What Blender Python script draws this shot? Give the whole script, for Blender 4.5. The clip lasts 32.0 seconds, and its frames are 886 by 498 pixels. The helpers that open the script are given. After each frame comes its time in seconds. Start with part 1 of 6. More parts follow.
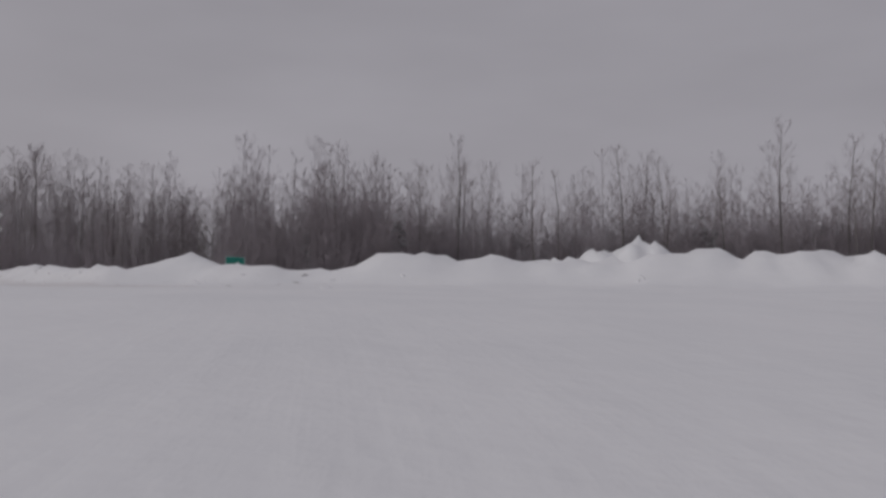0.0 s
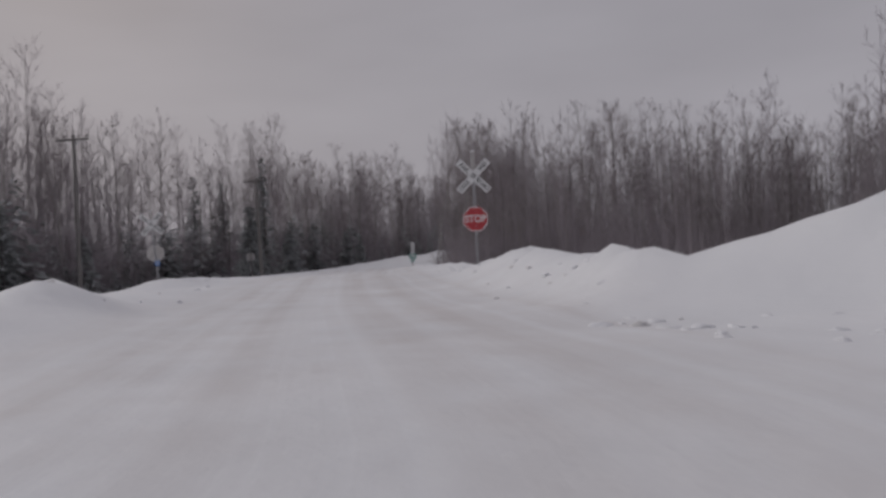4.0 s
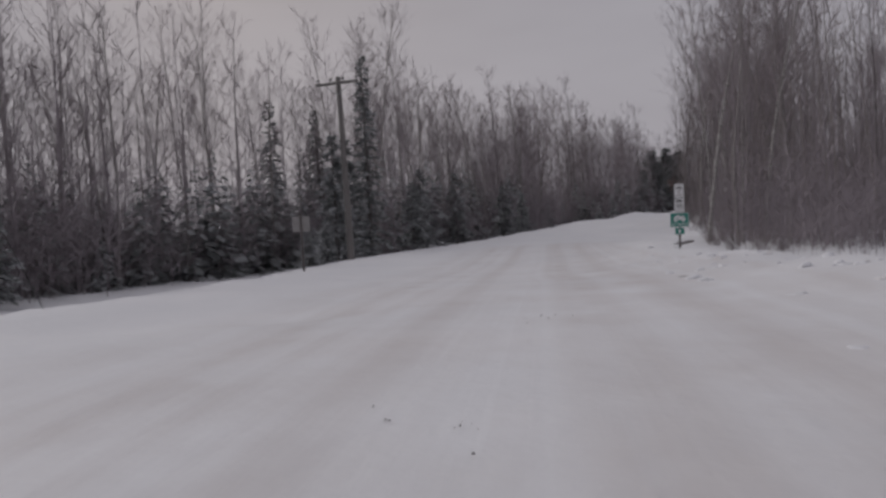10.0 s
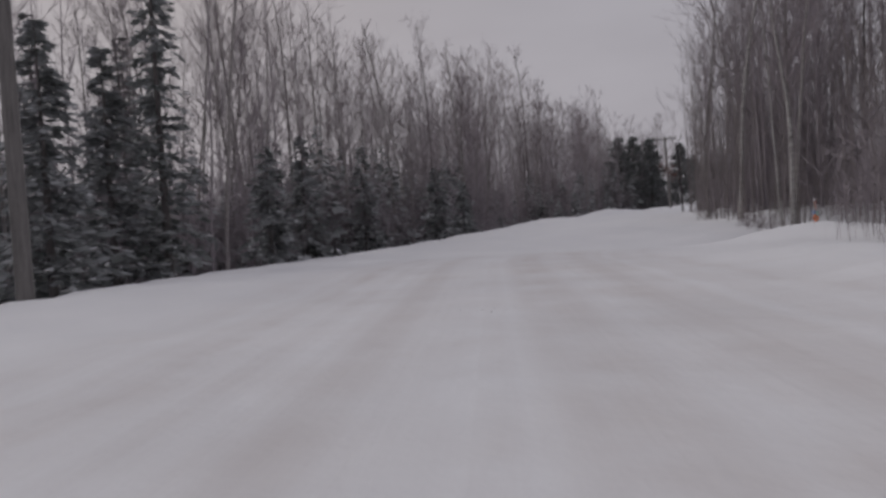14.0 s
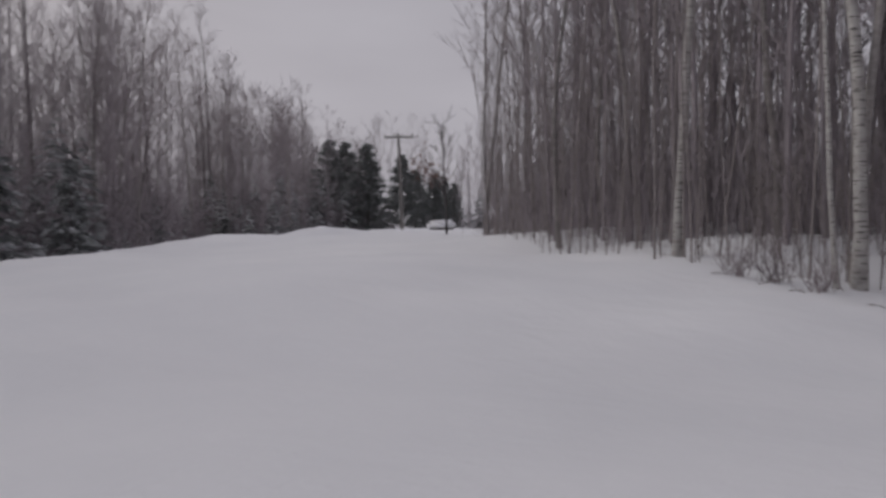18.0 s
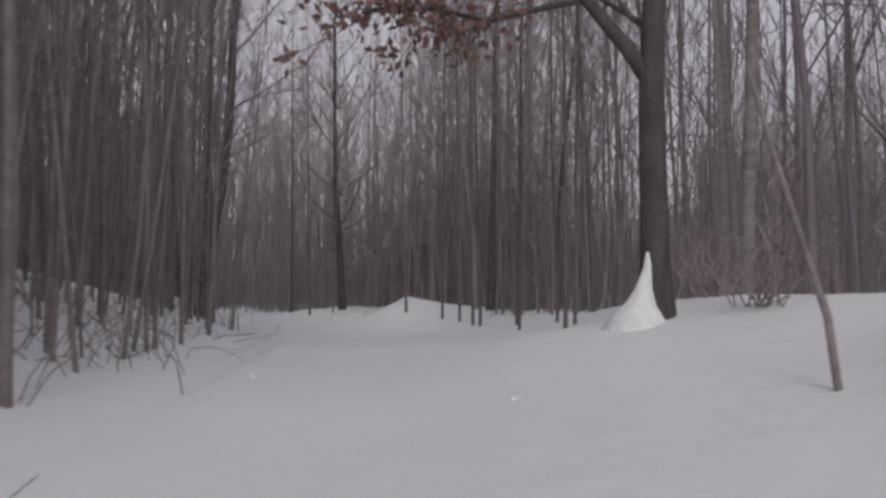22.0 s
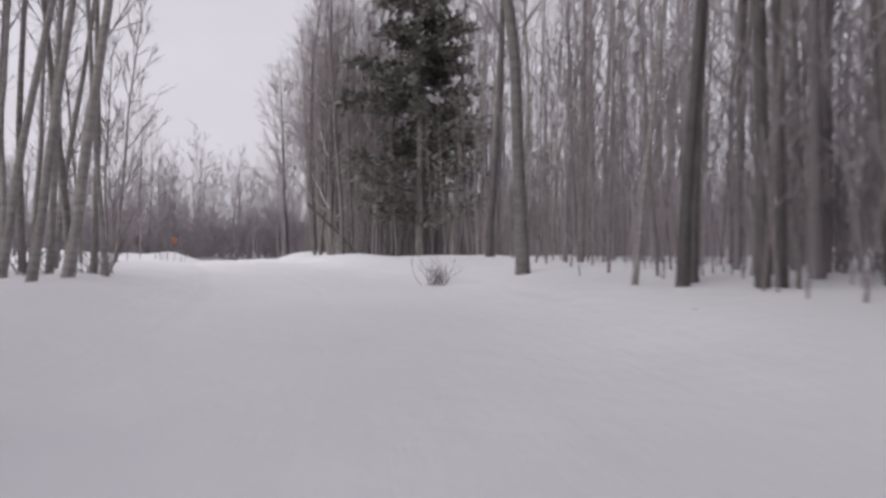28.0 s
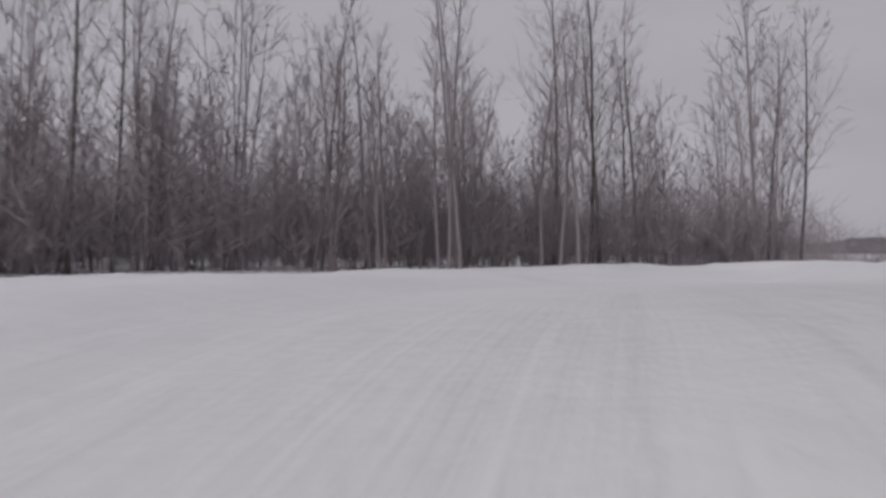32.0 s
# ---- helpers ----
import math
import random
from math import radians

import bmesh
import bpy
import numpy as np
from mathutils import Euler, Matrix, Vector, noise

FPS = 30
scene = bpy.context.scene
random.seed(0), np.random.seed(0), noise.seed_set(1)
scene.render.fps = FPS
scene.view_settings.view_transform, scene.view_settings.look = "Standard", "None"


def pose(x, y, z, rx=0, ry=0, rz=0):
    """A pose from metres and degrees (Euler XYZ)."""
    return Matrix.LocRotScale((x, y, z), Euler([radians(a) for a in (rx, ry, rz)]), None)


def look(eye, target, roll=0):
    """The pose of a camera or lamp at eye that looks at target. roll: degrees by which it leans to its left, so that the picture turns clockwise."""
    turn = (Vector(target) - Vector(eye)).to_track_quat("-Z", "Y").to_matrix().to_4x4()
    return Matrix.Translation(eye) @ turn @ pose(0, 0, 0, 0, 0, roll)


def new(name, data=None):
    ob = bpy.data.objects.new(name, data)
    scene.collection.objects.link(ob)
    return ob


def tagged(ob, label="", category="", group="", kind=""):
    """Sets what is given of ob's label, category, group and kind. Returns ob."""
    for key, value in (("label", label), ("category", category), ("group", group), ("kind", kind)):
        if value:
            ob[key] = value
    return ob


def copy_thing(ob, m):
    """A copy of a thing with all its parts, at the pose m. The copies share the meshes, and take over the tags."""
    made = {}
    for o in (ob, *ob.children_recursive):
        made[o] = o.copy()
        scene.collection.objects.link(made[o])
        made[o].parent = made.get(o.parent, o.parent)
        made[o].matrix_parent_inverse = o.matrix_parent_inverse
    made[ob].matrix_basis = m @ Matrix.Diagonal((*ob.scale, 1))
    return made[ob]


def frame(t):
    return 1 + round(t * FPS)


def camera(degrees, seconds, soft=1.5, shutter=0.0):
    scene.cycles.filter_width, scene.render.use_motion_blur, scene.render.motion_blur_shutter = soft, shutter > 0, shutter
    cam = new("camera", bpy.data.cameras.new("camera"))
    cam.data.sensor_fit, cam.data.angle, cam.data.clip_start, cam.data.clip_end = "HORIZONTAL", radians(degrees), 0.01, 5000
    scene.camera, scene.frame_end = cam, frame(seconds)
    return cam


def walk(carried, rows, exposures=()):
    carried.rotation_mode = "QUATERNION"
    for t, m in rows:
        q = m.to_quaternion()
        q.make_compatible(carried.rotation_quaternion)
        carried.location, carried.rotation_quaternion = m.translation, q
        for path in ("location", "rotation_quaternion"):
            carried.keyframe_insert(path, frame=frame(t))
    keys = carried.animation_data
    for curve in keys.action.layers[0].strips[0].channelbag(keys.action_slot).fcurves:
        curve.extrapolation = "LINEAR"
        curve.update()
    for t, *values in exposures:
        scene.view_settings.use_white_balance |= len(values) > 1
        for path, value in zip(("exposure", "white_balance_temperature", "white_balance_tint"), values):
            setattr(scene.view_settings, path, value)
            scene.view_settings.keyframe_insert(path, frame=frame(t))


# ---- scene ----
cam = camera(60.0, 32.0, 3.0, 0.2)
PATH = [
    (0, (0.0, 0.0, 0.92), (0.0, 1.999, 0.99), 0.2),
    (0.5, (0.121, 2.678, 1.136), (0.052, 4.676, 1.188), 0.9),
    (1, (-0.367, 5.97, 1.249), (-0.565, 7.96, 1.294), 0.9),
    (1.5, (-0.977, 9.262, 1.362), (-1.321, 11.231, 1.426), 0.7),
    (2, (-1.831, 12.554, 1.474), (-2.302, 14.497, 1.533), -0.1),
    (2.5, (-3.173, 16.338, 1.479), (-3.858, 18.217, 1.504), -1.1),
    (3, (-5.247, 20.0, 1.478), (-6.184, 21.767, 1.505), -2.2),
    (3.5, (-7.565, 23.175, 1.459), (-8.736, 24.796, 1.483), -2.2),
    (4, (-10.004, 25.862, 1.422), (-11.357, 27.335, 1.434), -2.9),
    (4.5, (-12.81, 28.548, 1.384), (-14.314, 29.867, 1.393), -2.9),
    (6.5, (-22.325, 35.873, 1.362), (-24.01, 36.952, 1.359), -2.6),
    (7, (-24.399, 37.584, 1.293), (-26.08, 38.669, 1.293), -2.8),
    (7.5, (-26.595, 39.413, 1.349), (-28.256, 40.528, 1.358), -2.3),
    (8, (-28.791, 41.242, 1.405), (-30.442, 42.372, 1.432), -2.7),
    (8.5, (-30.988, 43.189, 1.588), (-32.627, 44.333, 1.646), -2.6),
    (9, (-33.306, 45.022, 1.521), (-34.941, 46.174, 1.538), -2.6),
    (9.5, (-35.502, 47.091, 1.708), (-37.126, 48.258, 1.677), -3.0),
    (10, (-37.575, 48.807, 1.517), (-39.196, 49.977, 1.461), -3.3),
    (10.5, (-39.771, 50.762, 1.455), (-41.383, 51.944, 1.397), -2.5),
    (11, (-41.967, 52.835, 1.52), (-43.558, 54.045, 1.459), -2.2),
    (11.5, (-44.041, 54.79, 1.459), (-45.604, 56.037, 1.406), -2.1),
    (12, (-46.114, 56.745, 1.398), (-47.656, 58.019, 1.346), -2.6),
    (12.5, (-48.31, 58.822, 1.341), (-49.841, 60.108, 1.286), -3.4),
    (13, (-50.627, 60.782, 1.157), (-52.171, 62.053, 1.095), -4.1),
    (13.5, (-52.701, 62.737, 1.096), (-54.25, 64.001, 1.037), -3.4),
    (14, (-54.775, 64.692, 1.035), (-56.31, 65.972, 0.984), -3.6),
    (14.5, (-56.848, 66.769, 0.978), (-58.366, 68.071, 0.935), -3.7),
    (16.5, (-67.097, 76.528, 1.161), (-68.528, 77.925, 1.145), -3.1),
    (17, (-69.049, 78.845, 1.235), (-70.46, 80.261, 1.21), -2.3),
    (17.5, (-70.39, 81.17, 1.067), (-71.617, 82.749, 1.041), -0.9),
    (18, (-71.366, 83.735, 1.031), (-72.287, 85.51, 1.006), -0.7),
    (18.5, (-71.731, 86.056, 0.989), (-72.295, 87.974, 0.956), -0.9),
    (19, (-71.365, 88.381, 0.827), (-71.526, 90.373, 0.768), -6.8),
    (19.5, (-70.754, 90.222, 0.528), (-70.475, 92.193, 0.33), -10.0),
    (20, (-69.777, 91.812, 0.464), (-69.034, 93.666, 0.37), -13.5),
    (20.5, (-68.683, 93.413, 0.428), (-67.52, 95.033, 0.275), -6.5),
    (21, (-66.883, 94.596, 0.354), (-65.37, 95.899, 0.242), -2.0),
    (21.5, (-64.933, 95.388, 0.33), (-63.157, 96.308, 0.309), 0.3),
    (22, (-62.712, 96.08, 0.344), (-60.803, 96.666, 0.445), 0.3),
    (22.5, (-60.296, 96.871, 0.3), (-58.376, 97.424, 0.387), 0.3),
    (23, (-57.864, 97.789, 0.27), (-55.979, 98.458, 0.315), 0.0),
    (23.5, (-55.176, 98.89, 0.309), (-53.303, 99.59, 0.351), 0.2),
    (24, (-52.529, 100.084, 0.343), (-50.695, 100.881, 0.382), 0.0),
    (24.5, (-49.677, 101.599, 0.269), (-47.892, 102.5, 0.311), 0.4),
    (25, (-46.84, 103.407, 0.084), (-45.14, 104.459, 0.122), 0.8),
    (25.5, (-44.143, 105.457, 0.003), (-42.553, 106.669, 0.038), 0.8),
    (27.5, (-31.429, 119.576, -0.52), (-30.429, 121.308, -0.52), -1.0),
    (28, (-28.934, 124.87, -0.6), (-28.153, 126.711, -0.614), 0.0),
    (28.5, (-27.215, 130.549, -0.52), (-26.697, 132.481, -0.513), -0.6),
    (29, (-26.103, 136.579, -0.38), (-25.86, 138.563, -0.321), -1.0),
    (29.5, (-25.491, 143.147, -0.35), (-25.467, 145.145, -0.28), -1.0),
    (30, (-25.134, 149.488, -0.313), (-25.244, 151.484, -0.237), -1.2),
    (30.5, (-24.605, 155.48, -0.42), (-24.718, 157.477, -0.368), -1.4),
    (31, (-24.042, 161.64, -0.5), (-23.99, 163.639, -0.465), -1.4),
    (31.5, (-22.986, 167.141, -1.1), (-22.754, 169.127, -1.072), -1.1),
    (32, (-21.216, 172.043, -1.6), (-20.74, 173.985, -1.583), -0.3),
]
walk(cam, [(t, look(eye, target, roll)) for t, eye, target, roll in PATH], [(0.0, -0.08), (2.0, -0.1), (4.0, -0.02), (9.0, 0.02), (13.0, 0.15), (17.0, 0.3), (19.0, 0.42), (20.0, 0.5), (22.0, 0.52), (23.0, 0.75), (25.0, 1.0), (28.0, 1.1), (30.0, 0.52), (31.0, 0.48), (32.0, 0.34)])
H_EYE = 0.92

# ---- light ----
world = bpy.data.worlds.new("overcast_sky")
scene.world = world
world.use_nodes = True
wn, wl = world.node_tree.nodes, world.node_tree.links
wn.clear()
w_out = wn.new("ShaderNodeOutputWorld")
w_bg = wn.new("ShaderNodeBackground")
w_co = wn.new("ShaderNodeTexCoord")
w_sky = wn.new("ShaderNodeTexSky")
w_sky.sky_type, w_sky.sun_disc = "NISHITA", False
w_sky.sun_elevation, w_sky.sun_rotation = radians(28), radians(-70)
w_sky.air_density, w_sky.dust_density = 2.0, 4.0
w_map = wn.new("ShaderNodeMapping")
w_map.inputs["Scale"].default_value = (1.2, 1.2, 4.0)
w_noise = wn.new("ShaderNodeTexNoise")
w_noise.inputs["Scale"].default_value, w_noise.inputs["Detail"].default_value = 1.6, 4.0
w_ramp = wn.new("ShaderNodeValToRGB")
w_ramp.color_ramp.elements[0].position, w_ramp.color_ramp.elements[1].position = 0.3, 0.75
w_ramp.color_ramp.elements[0].color = (2.94, 2.82, 3.13, 1)
w_ramp.color_ramp.elements[1].color = (3.53, 3.40, 3.76, 1)
w_mix = wn.new("ShaderNodeMix")
w_mix.data_type = "RGBA"
w_mix.inputs["Factor"].default_value = 0.985
wl.new(w_co.outputs["Generated"], w_map.inputs["Vector"])
wl.new(w_map.outputs["Vector"], w_noise.inputs["Vector"])
wl.new(w_noise.outputs["Fac"], w_ramp.inputs["Fac"])
wl.new(w_sky.outputs["Color"], w_mix.inputs["A"])
wl.new(w_ramp.outputs["Color"], w_mix.inputs["B"])
wl.new(w_mix.outputs["Result"], w_bg.inputs["Color"])
wl.new(w_bg.outputs["Background"], w_out.inputs["Surface"])
w_bg.inputs["Strength"].default_value = 0.1

sun = new("sun", bpy.data.lights.new("sun", "SUN"))
sun.data.energy, sun.data.angle, sun.data.color = 0.85, radians(25), (1.0, 0.96, 0.92)
sun.matrix_world = look((-40, 20, 60), (-40 + 37, 20 + 14, 60 - 21))


# ---- materials ----
def nodes_of(name, rough=0.7, metal=0.0):
    m = bpy.data.materials.new(name)
    m.use_nodes = True
    b = m.node_tree.nodes["Principled BSDF"]
    b.inputs["Roughness"].default_value, b.inputs["Metallic"].default_value = rough, metal
    return m, m.node_tree.nodes, m.node_tree.links, b


def noise_node(n, l, scale, detail=4.0, stretch=None, coord="Object"):
    t = n.new("ShaderNodeTexCoord")
    x = n.new("ShaderNodeTexNoise")
    x.inputs["Scale"].default_value, x.inputs["Detail"].default_value = scale, detail
    if stretch:
        mp = n.new("ShaderNodeMapping")
        mp.inputs["Scale"].default_value = stretch
        l.new(t.outputs[coord], mp.inputs["Vector"])
        l.new(mp.outputs["Vector"], x.inputs["Vector"])
    else:
        l.new(t.outputs[coord], x.inputs["Vector"])
    return x


def ramp(n, l, source, stops):
    r = n.new("ShaderNodeValToRGB")
    e = r.color_ramp.elements
    while len(e) < len(stops):
        e.new(0.5)
    for k, (p, c) in zip(e, stops):
        k.position, k.color = p, (*c, 1)
    l.new(source, r.inputs["Fac"])
    return r


def mixed(n, l, a, b, fac, mode="MIX"):
    m = n.new("ShaderNodeMix")
    m.data_type, m.blend_type = "RGBA", mode
    for key, v in (("A", a), ("B", b), ("Factor", fac)):
        if isinstance(v, (tuple, float)):
            m.inputs[key].default_value = (*v, 1) if isinstance(v, tuple) else v
        else:
            l.new(v, m.inputs[key])
    return m.outputs["Result"]


def bump(n, l, b, source, strength, distance, before=None):
    k = n.new("ShaderNodeBump")
    k.inputs["Strength"].default_value, k.inputs["Distance"].default_value = strength, distance
    l.new(source, k.inputs["Height"])
    if before:
        l.new(before.outputs["Normal"], k.inputs["Normal"])
    l.new(k.outputs["Normal"], b.inputs["Normal"])
    return k


def coarse(name, low, high, scale=6.0, rough=0.8, metal=0.0, relief=0.3, stretch=None, vary=0.0):
    m, n, l, b = nodes_of(name, rough, metal)
    a = noise_node(n, l, scale, 5.0, stretch)
    c = noise_node(n, l, scale * 7, 3.0, stretch)
    base = ramp(n, l, a.outputs["Fac"], [(0.3, low), (0.7, high)]).outputs["Color"]
    fine = ramp(n, l, c.outputs["Fac"], [(0.3, (0.75, 0.75, 0.75)), (0.7, (1.1, 1.1, 1.1))]).outputs["Color"]
    colour = mixed(n, l, base, fine, 1.0, "MULTIPLY")
    if vary:
        info = n.new("ShaderNodeObjectInfo")
        tint = ramp(n, l, info.outputs["Random"], [(0.0, (1 - vary,) * 3), (1.0, (1 + vary,) * 3)]).outputs["Color"]
        colour = mixed(n, l, colour, tint, 1.0, "MULTIPLY")
    l.new(colour, b.inputs["Base Color"])
    if relief:
        bump(n, l, b, c.outputs["Fac"], relief, 0.01)
    return m


def snow_ground():
    m, n, l, b = nodes_of("snow", 0.65)
    b.inputs["Specular IOR Level"].default_value = 0.25
    big = noise_node(n, l, 0.35, 5.0)
    mid = noise_node(n, l, 2.6, 6.0)
    fine = noise_node(n, l, 22.0, 4.0)
    white = ramp(n, l, big.outputs["Fac"], [(0.3, (0.80, 0.81, 0.83)), (0.7, (0.86, 0.865, 0.88))]).outputs["Color"]
    att = n.new("ShaderNodeAttribute")
    att.attribute_name = "dirt"
    lat = n.new("ShaderNodeAttribute")
    lat.attribute_name = "lateral"
    along = n.new("ShaderNodeCombineXYZ")
    l.new(lat.outputs["Fac"], along.inputs["X"])
    streak = n.new("ShaderNodeTexNoise")
    streak.inputs["Scale"].default_value, streak.inputs["Detail"].default_value = 1.4, 5.0
    l.new(along.outputs["Vector"], streak.inputs["Vector"])
    patch = noise_node(n, l, 0.8, 6.0)
    sway = n.new("ShaderNodeMath")
    sway.operation, sway.inputs[1].default_value = "MULTIPLY", 0.35
    l.new(patch.outputs["Fac"], sway.inputs[0])
    l.new(sway.outputs[0], along.inputs["Y"])
    soft_patch = n.new("ShaderNodeMath")
    soft_patch.operation, soft_patch.inputs[1].default_value, soft_patch.inputs[2].default_value = "MULTIPLY_ADD", 0.5, 0.25
    l.new(patch.outputs["Fac"], soft_patch.inputs[0])
    both = n.new("ShaderNodeMath")
    both.operation = "MULTIPLY"
    l.new(streak.outputs["Fac"], both.inputs[0])
    l.new(soft_patch.outputs[0], both.inputs[1])
    grit = ramp(n, l, both.outputs[0], [(0.17, (0, 0, 0)), (0.40, (1, 1, 1))]).outputs["Color"]
    amount = n.new("ShaderNodeMath")
    amount.operation = "MULTIPLY"
    l.new(grit, amount.inputs[0])
    l.new(att.outputs["Fac"], amount.inputs[1])
    colour = mixed(n, l, white, (0.52, 0.465, 0.44), amount.outputs[0])
    l.new(colour, b.inputs["Base Color"])
    k1 = bump(n, l, b, mid.outputs["Fac"], 0.26, 0.10)
    k2 = bump(n, l, b, fine.outputs["Fac"], 0.12, 0.012, k1)
    groove = n.new("ShaderNodeAttribute")
    groove.attribute_name = "groove"
    ruts = n.new("ShaderNodeTexNoise")
    ruts.inputs["Scale"].default_value, ruts.inputs["Detail"].default_value = 2.6, 4.0
    l.new(along.outputs["Vector"], ruts.inputs["Vector"])
    cut = n.new("ShaderNodeMath")
    cut.operation = "MULTIPLY"
    l.new(ruts.outputs["Fac"], cut.inputs[0])
    l.new(groove.outputs["Fac"], cut.inputs[1])
    k3 = bump(n, l, b, cut.outputs[0], 0.55, 0.08, k2)
    # a rut and its raised lip along the trail's edge
    lip = n.new("ShaderNodeAttribute")
    lip.attribute_name = "lip"
    wob = n.new("ShaderNodeMath")
    wob.operation, wob.inputs[1].default_value = "MULTIPLY_ADD", 0.2
    l.new(patch.outputs["Fac"], wob.inputs[0])
    l.new(lat.outputs["Fac"], wob.inputs[2])
    span = n.new("ShaderNodeMath")
    span.operation, span.inputs[1].default_value = "MULTIPLY", 0.25
    l.new(wob.outputs[0], span.inputs[0])
    shape = ramp(n, l, span.outputs[0], [(0.2, (0.5,) * 3), (0.36, (0.4,) * 3), (0.41, (0.0,) * 3), (0.47, (0.8,) * 3), (0.56, (0.9,) * 3), (0.8, (0.6,) * 3)]).outputs["Color"]
    shape.node.color_ramp.interpolation = "EASE"
    edge = n.new("ShaderNodeMath")
    edge.operation = "MULTIPLY"
    l.new(shape, edge.inputs[0])
    l.new(lip.outputs["Fac"], edge.inputs[1])
    bump(n, l, b, edge.outputs[0], 1.0, 0.14, k3)
    return m


def plain_snow():
    m, n, l, b = nodes_of("loose_snow", 0.7)
    b.inputs["Specular IOR Level"].default_value = 0.2
    a = noise_node(n, l, 9.0, 5.0)
    l.new(ramp(n, l, a.outputs["Fac"], [(0.3, (0.78, 0.79, 0.81)), (0.7, (0.87, 0.87, 0.89))]).outputs["Color"], b.inputs["Base Color"])
    bump(n, l, b, a.outputs["Fac"], 0.5, 0.05)
    return m


def birch_bark():
    m, n, l, b = nodes_of("birch_bark", 0.75)
    a = noise_node(n, l, 5.0, 5.0, (1.0, 1.0, 0.9))
    c = noise_node(n, l, 3.0, 4.0, (1.6, 1.6, 9.0))
    body = ramp(n, l, a.outputs["Fac"], [(0.3, (0.25, 0.235, 0.225)), (0.65, (0.42, 0.405, 0.39))]).outputs["Color"]
    mark = ramp(n, l, c.outputs["Fac"], [(0.56, (1, 1, 1)), (0.64, (0.16, 0.15, 0.15))]).outputs["Color"]
    l.new(mixed(n, l, body, mark, 1.0, "MULTIPLY"), b.inputs["Base Color"])
    bump(n, l, b, c.outputs["Fac"], 0.4, 0.02)
    return m


def dusted_needles():
    """Dark green needles with fresh snow caught on the sprays that lie flat."""
    m, n, l, b = nodes_of("spruce_needles", 0.7)
    a = noise_node(n, l, 3.0, 5.0)
    green = ramp(n, l, a.outputs["Fac"], [(0.3, (0.12, 0.134, 0.13)), (0.7, (0.19, 0.202, 0.194))]).outputs["Color"]
    info = n.new("ShaderNodeObjectInfo")
    tint = ramp(n, l, info.outputs["Random"], [(0.0, (0.8,) * 3), (1.0, (1.2,) * 3)]).outputs["Color"]
    geo = n.new("ShaderNodeNewGeometry")
    split = n.new("ShaderNodeSeparateXYZ")
    l.new(geo.outputs["True Normal"], split.inputs[0])
    flat = n.new("ShaderNodeMath")
    flat.operation = "ABSOLUTE"
    l.new(split.outputs["Z"], flat.inputs[0])
    lying = ramp(n, l, flat.outputs[0], [(0.55, (0, 0, 0)), (0.95, (1, 1, 1))]).outputs["Color"]
    patchy = ramp(n, l, noise_node(n, l, 1.1, 4.0).outputs["Fac"], [(0.33, (0, 0, 0)), (0.64, (0.65, 0.65, 0.65))]).outputs["Color"]
    snow = n.new("ShaderNodeMath")
    snow.operation = "MULTIPLY"
    l.new(lying, snow.inputs[0])
    l.new(patchy, snow.inputs[1])
    l.new(mixed(n, l, mixed(n, l, green, tint, 1.0, "MULTIPLY"), (0.72, 0.73, 0.76), snow.outputs[0]), b.inputs["Base Color"])
    return m


SNOW = snow_ground()
LOOSE = plain_snow()
BIRCH = birch_bark()
BARK_PALE = coarse("aspen_bark", (0.2, 0.185, 0.18), (0.34, 0.315, 0.305), 4.0, 0.85, stretch=(1, 1, 2.5), vary=0.25)
BARK_DARK = coarse("dark_bark", (0.10, 0.091, 0.089), (0.18, 0.163, 0.16), 5.0, 0.9, stretch=(1, 1, 0.5), relief=0.6, vary=0.2)
OAKBARK = coarse("oak_bark", (0.055, 0.05, 0.05), (0.11, 0.10, 0.10), 7.0, 0.9, stretch=(1, 1, 0.3), relief=0.8)
TWIG = coarse("twig_bark", (0.24, 0.208, 0.216), (0.35, 0.305, 0.316), 3.0, 0.9, relief=0, vary=0.2)
STEM = coarse("sapling_bark", (0.2, 0.176, 0.175), (0.32, 0.284, 0.28), 2.0, 0.9, relief=0)
FARWOOD = coarse("far_wood", (0.26, 0.23, 0.245), (0.37, 0.33, 0.35), 0.05, 0.9, relief=0)
NEEDLE = dusted_needles()
DRYLEAF = coarse("dry_oak_leaves", (0.15, 0.085, 0.072), (0.25, 0.155, 0.135), 6.0, 0.8, relief=0)
POLEWOOD = coarse("weathered_pole_wood", (0.13, 0.122, 0.118), (0.23, 0.218, 0.21), 3.0, 0.9, stretch=(6, 6, 0.4))
POSTWOOD = coarse("sign_post_wood", (0.20, 0.165, 0.13), (0.32, 0.27, 0.22), 4.0, 0.9, stretch=(5, 5, 0.5))
STEEL = coarse("galvanised_steel", (0.36, 0.36, 0.37), (0.5, 0.5, 0.51), 8.0, 0.5, 0.7, relief=0.1)
BACKPLATE = coarse("sign_back_metal", (0.42, 0.40, 0.39), (0.55, 0.53, 0.52), 3.0, 0.55, 0.4, relief=0.05)
DULLPLATE = coarse("dull_sign_back", (0.24, 0.23, 0.225), (0.34, 0.325, 0.32), 3.0, 0.6, 0.2, relief=0.05)
WHITE = coarse("white_sign_sheeting", (0.66, 0.66, 0.66), (0.78, 0.78, 0.78), 5.0, 0.5, relief=0.03)
RED = coarse("red_sign_sheeting", (0.40, 0.035, 0.045), (0.52, 0.05, 0.06), 5.0, 0.5, relief=0.03)
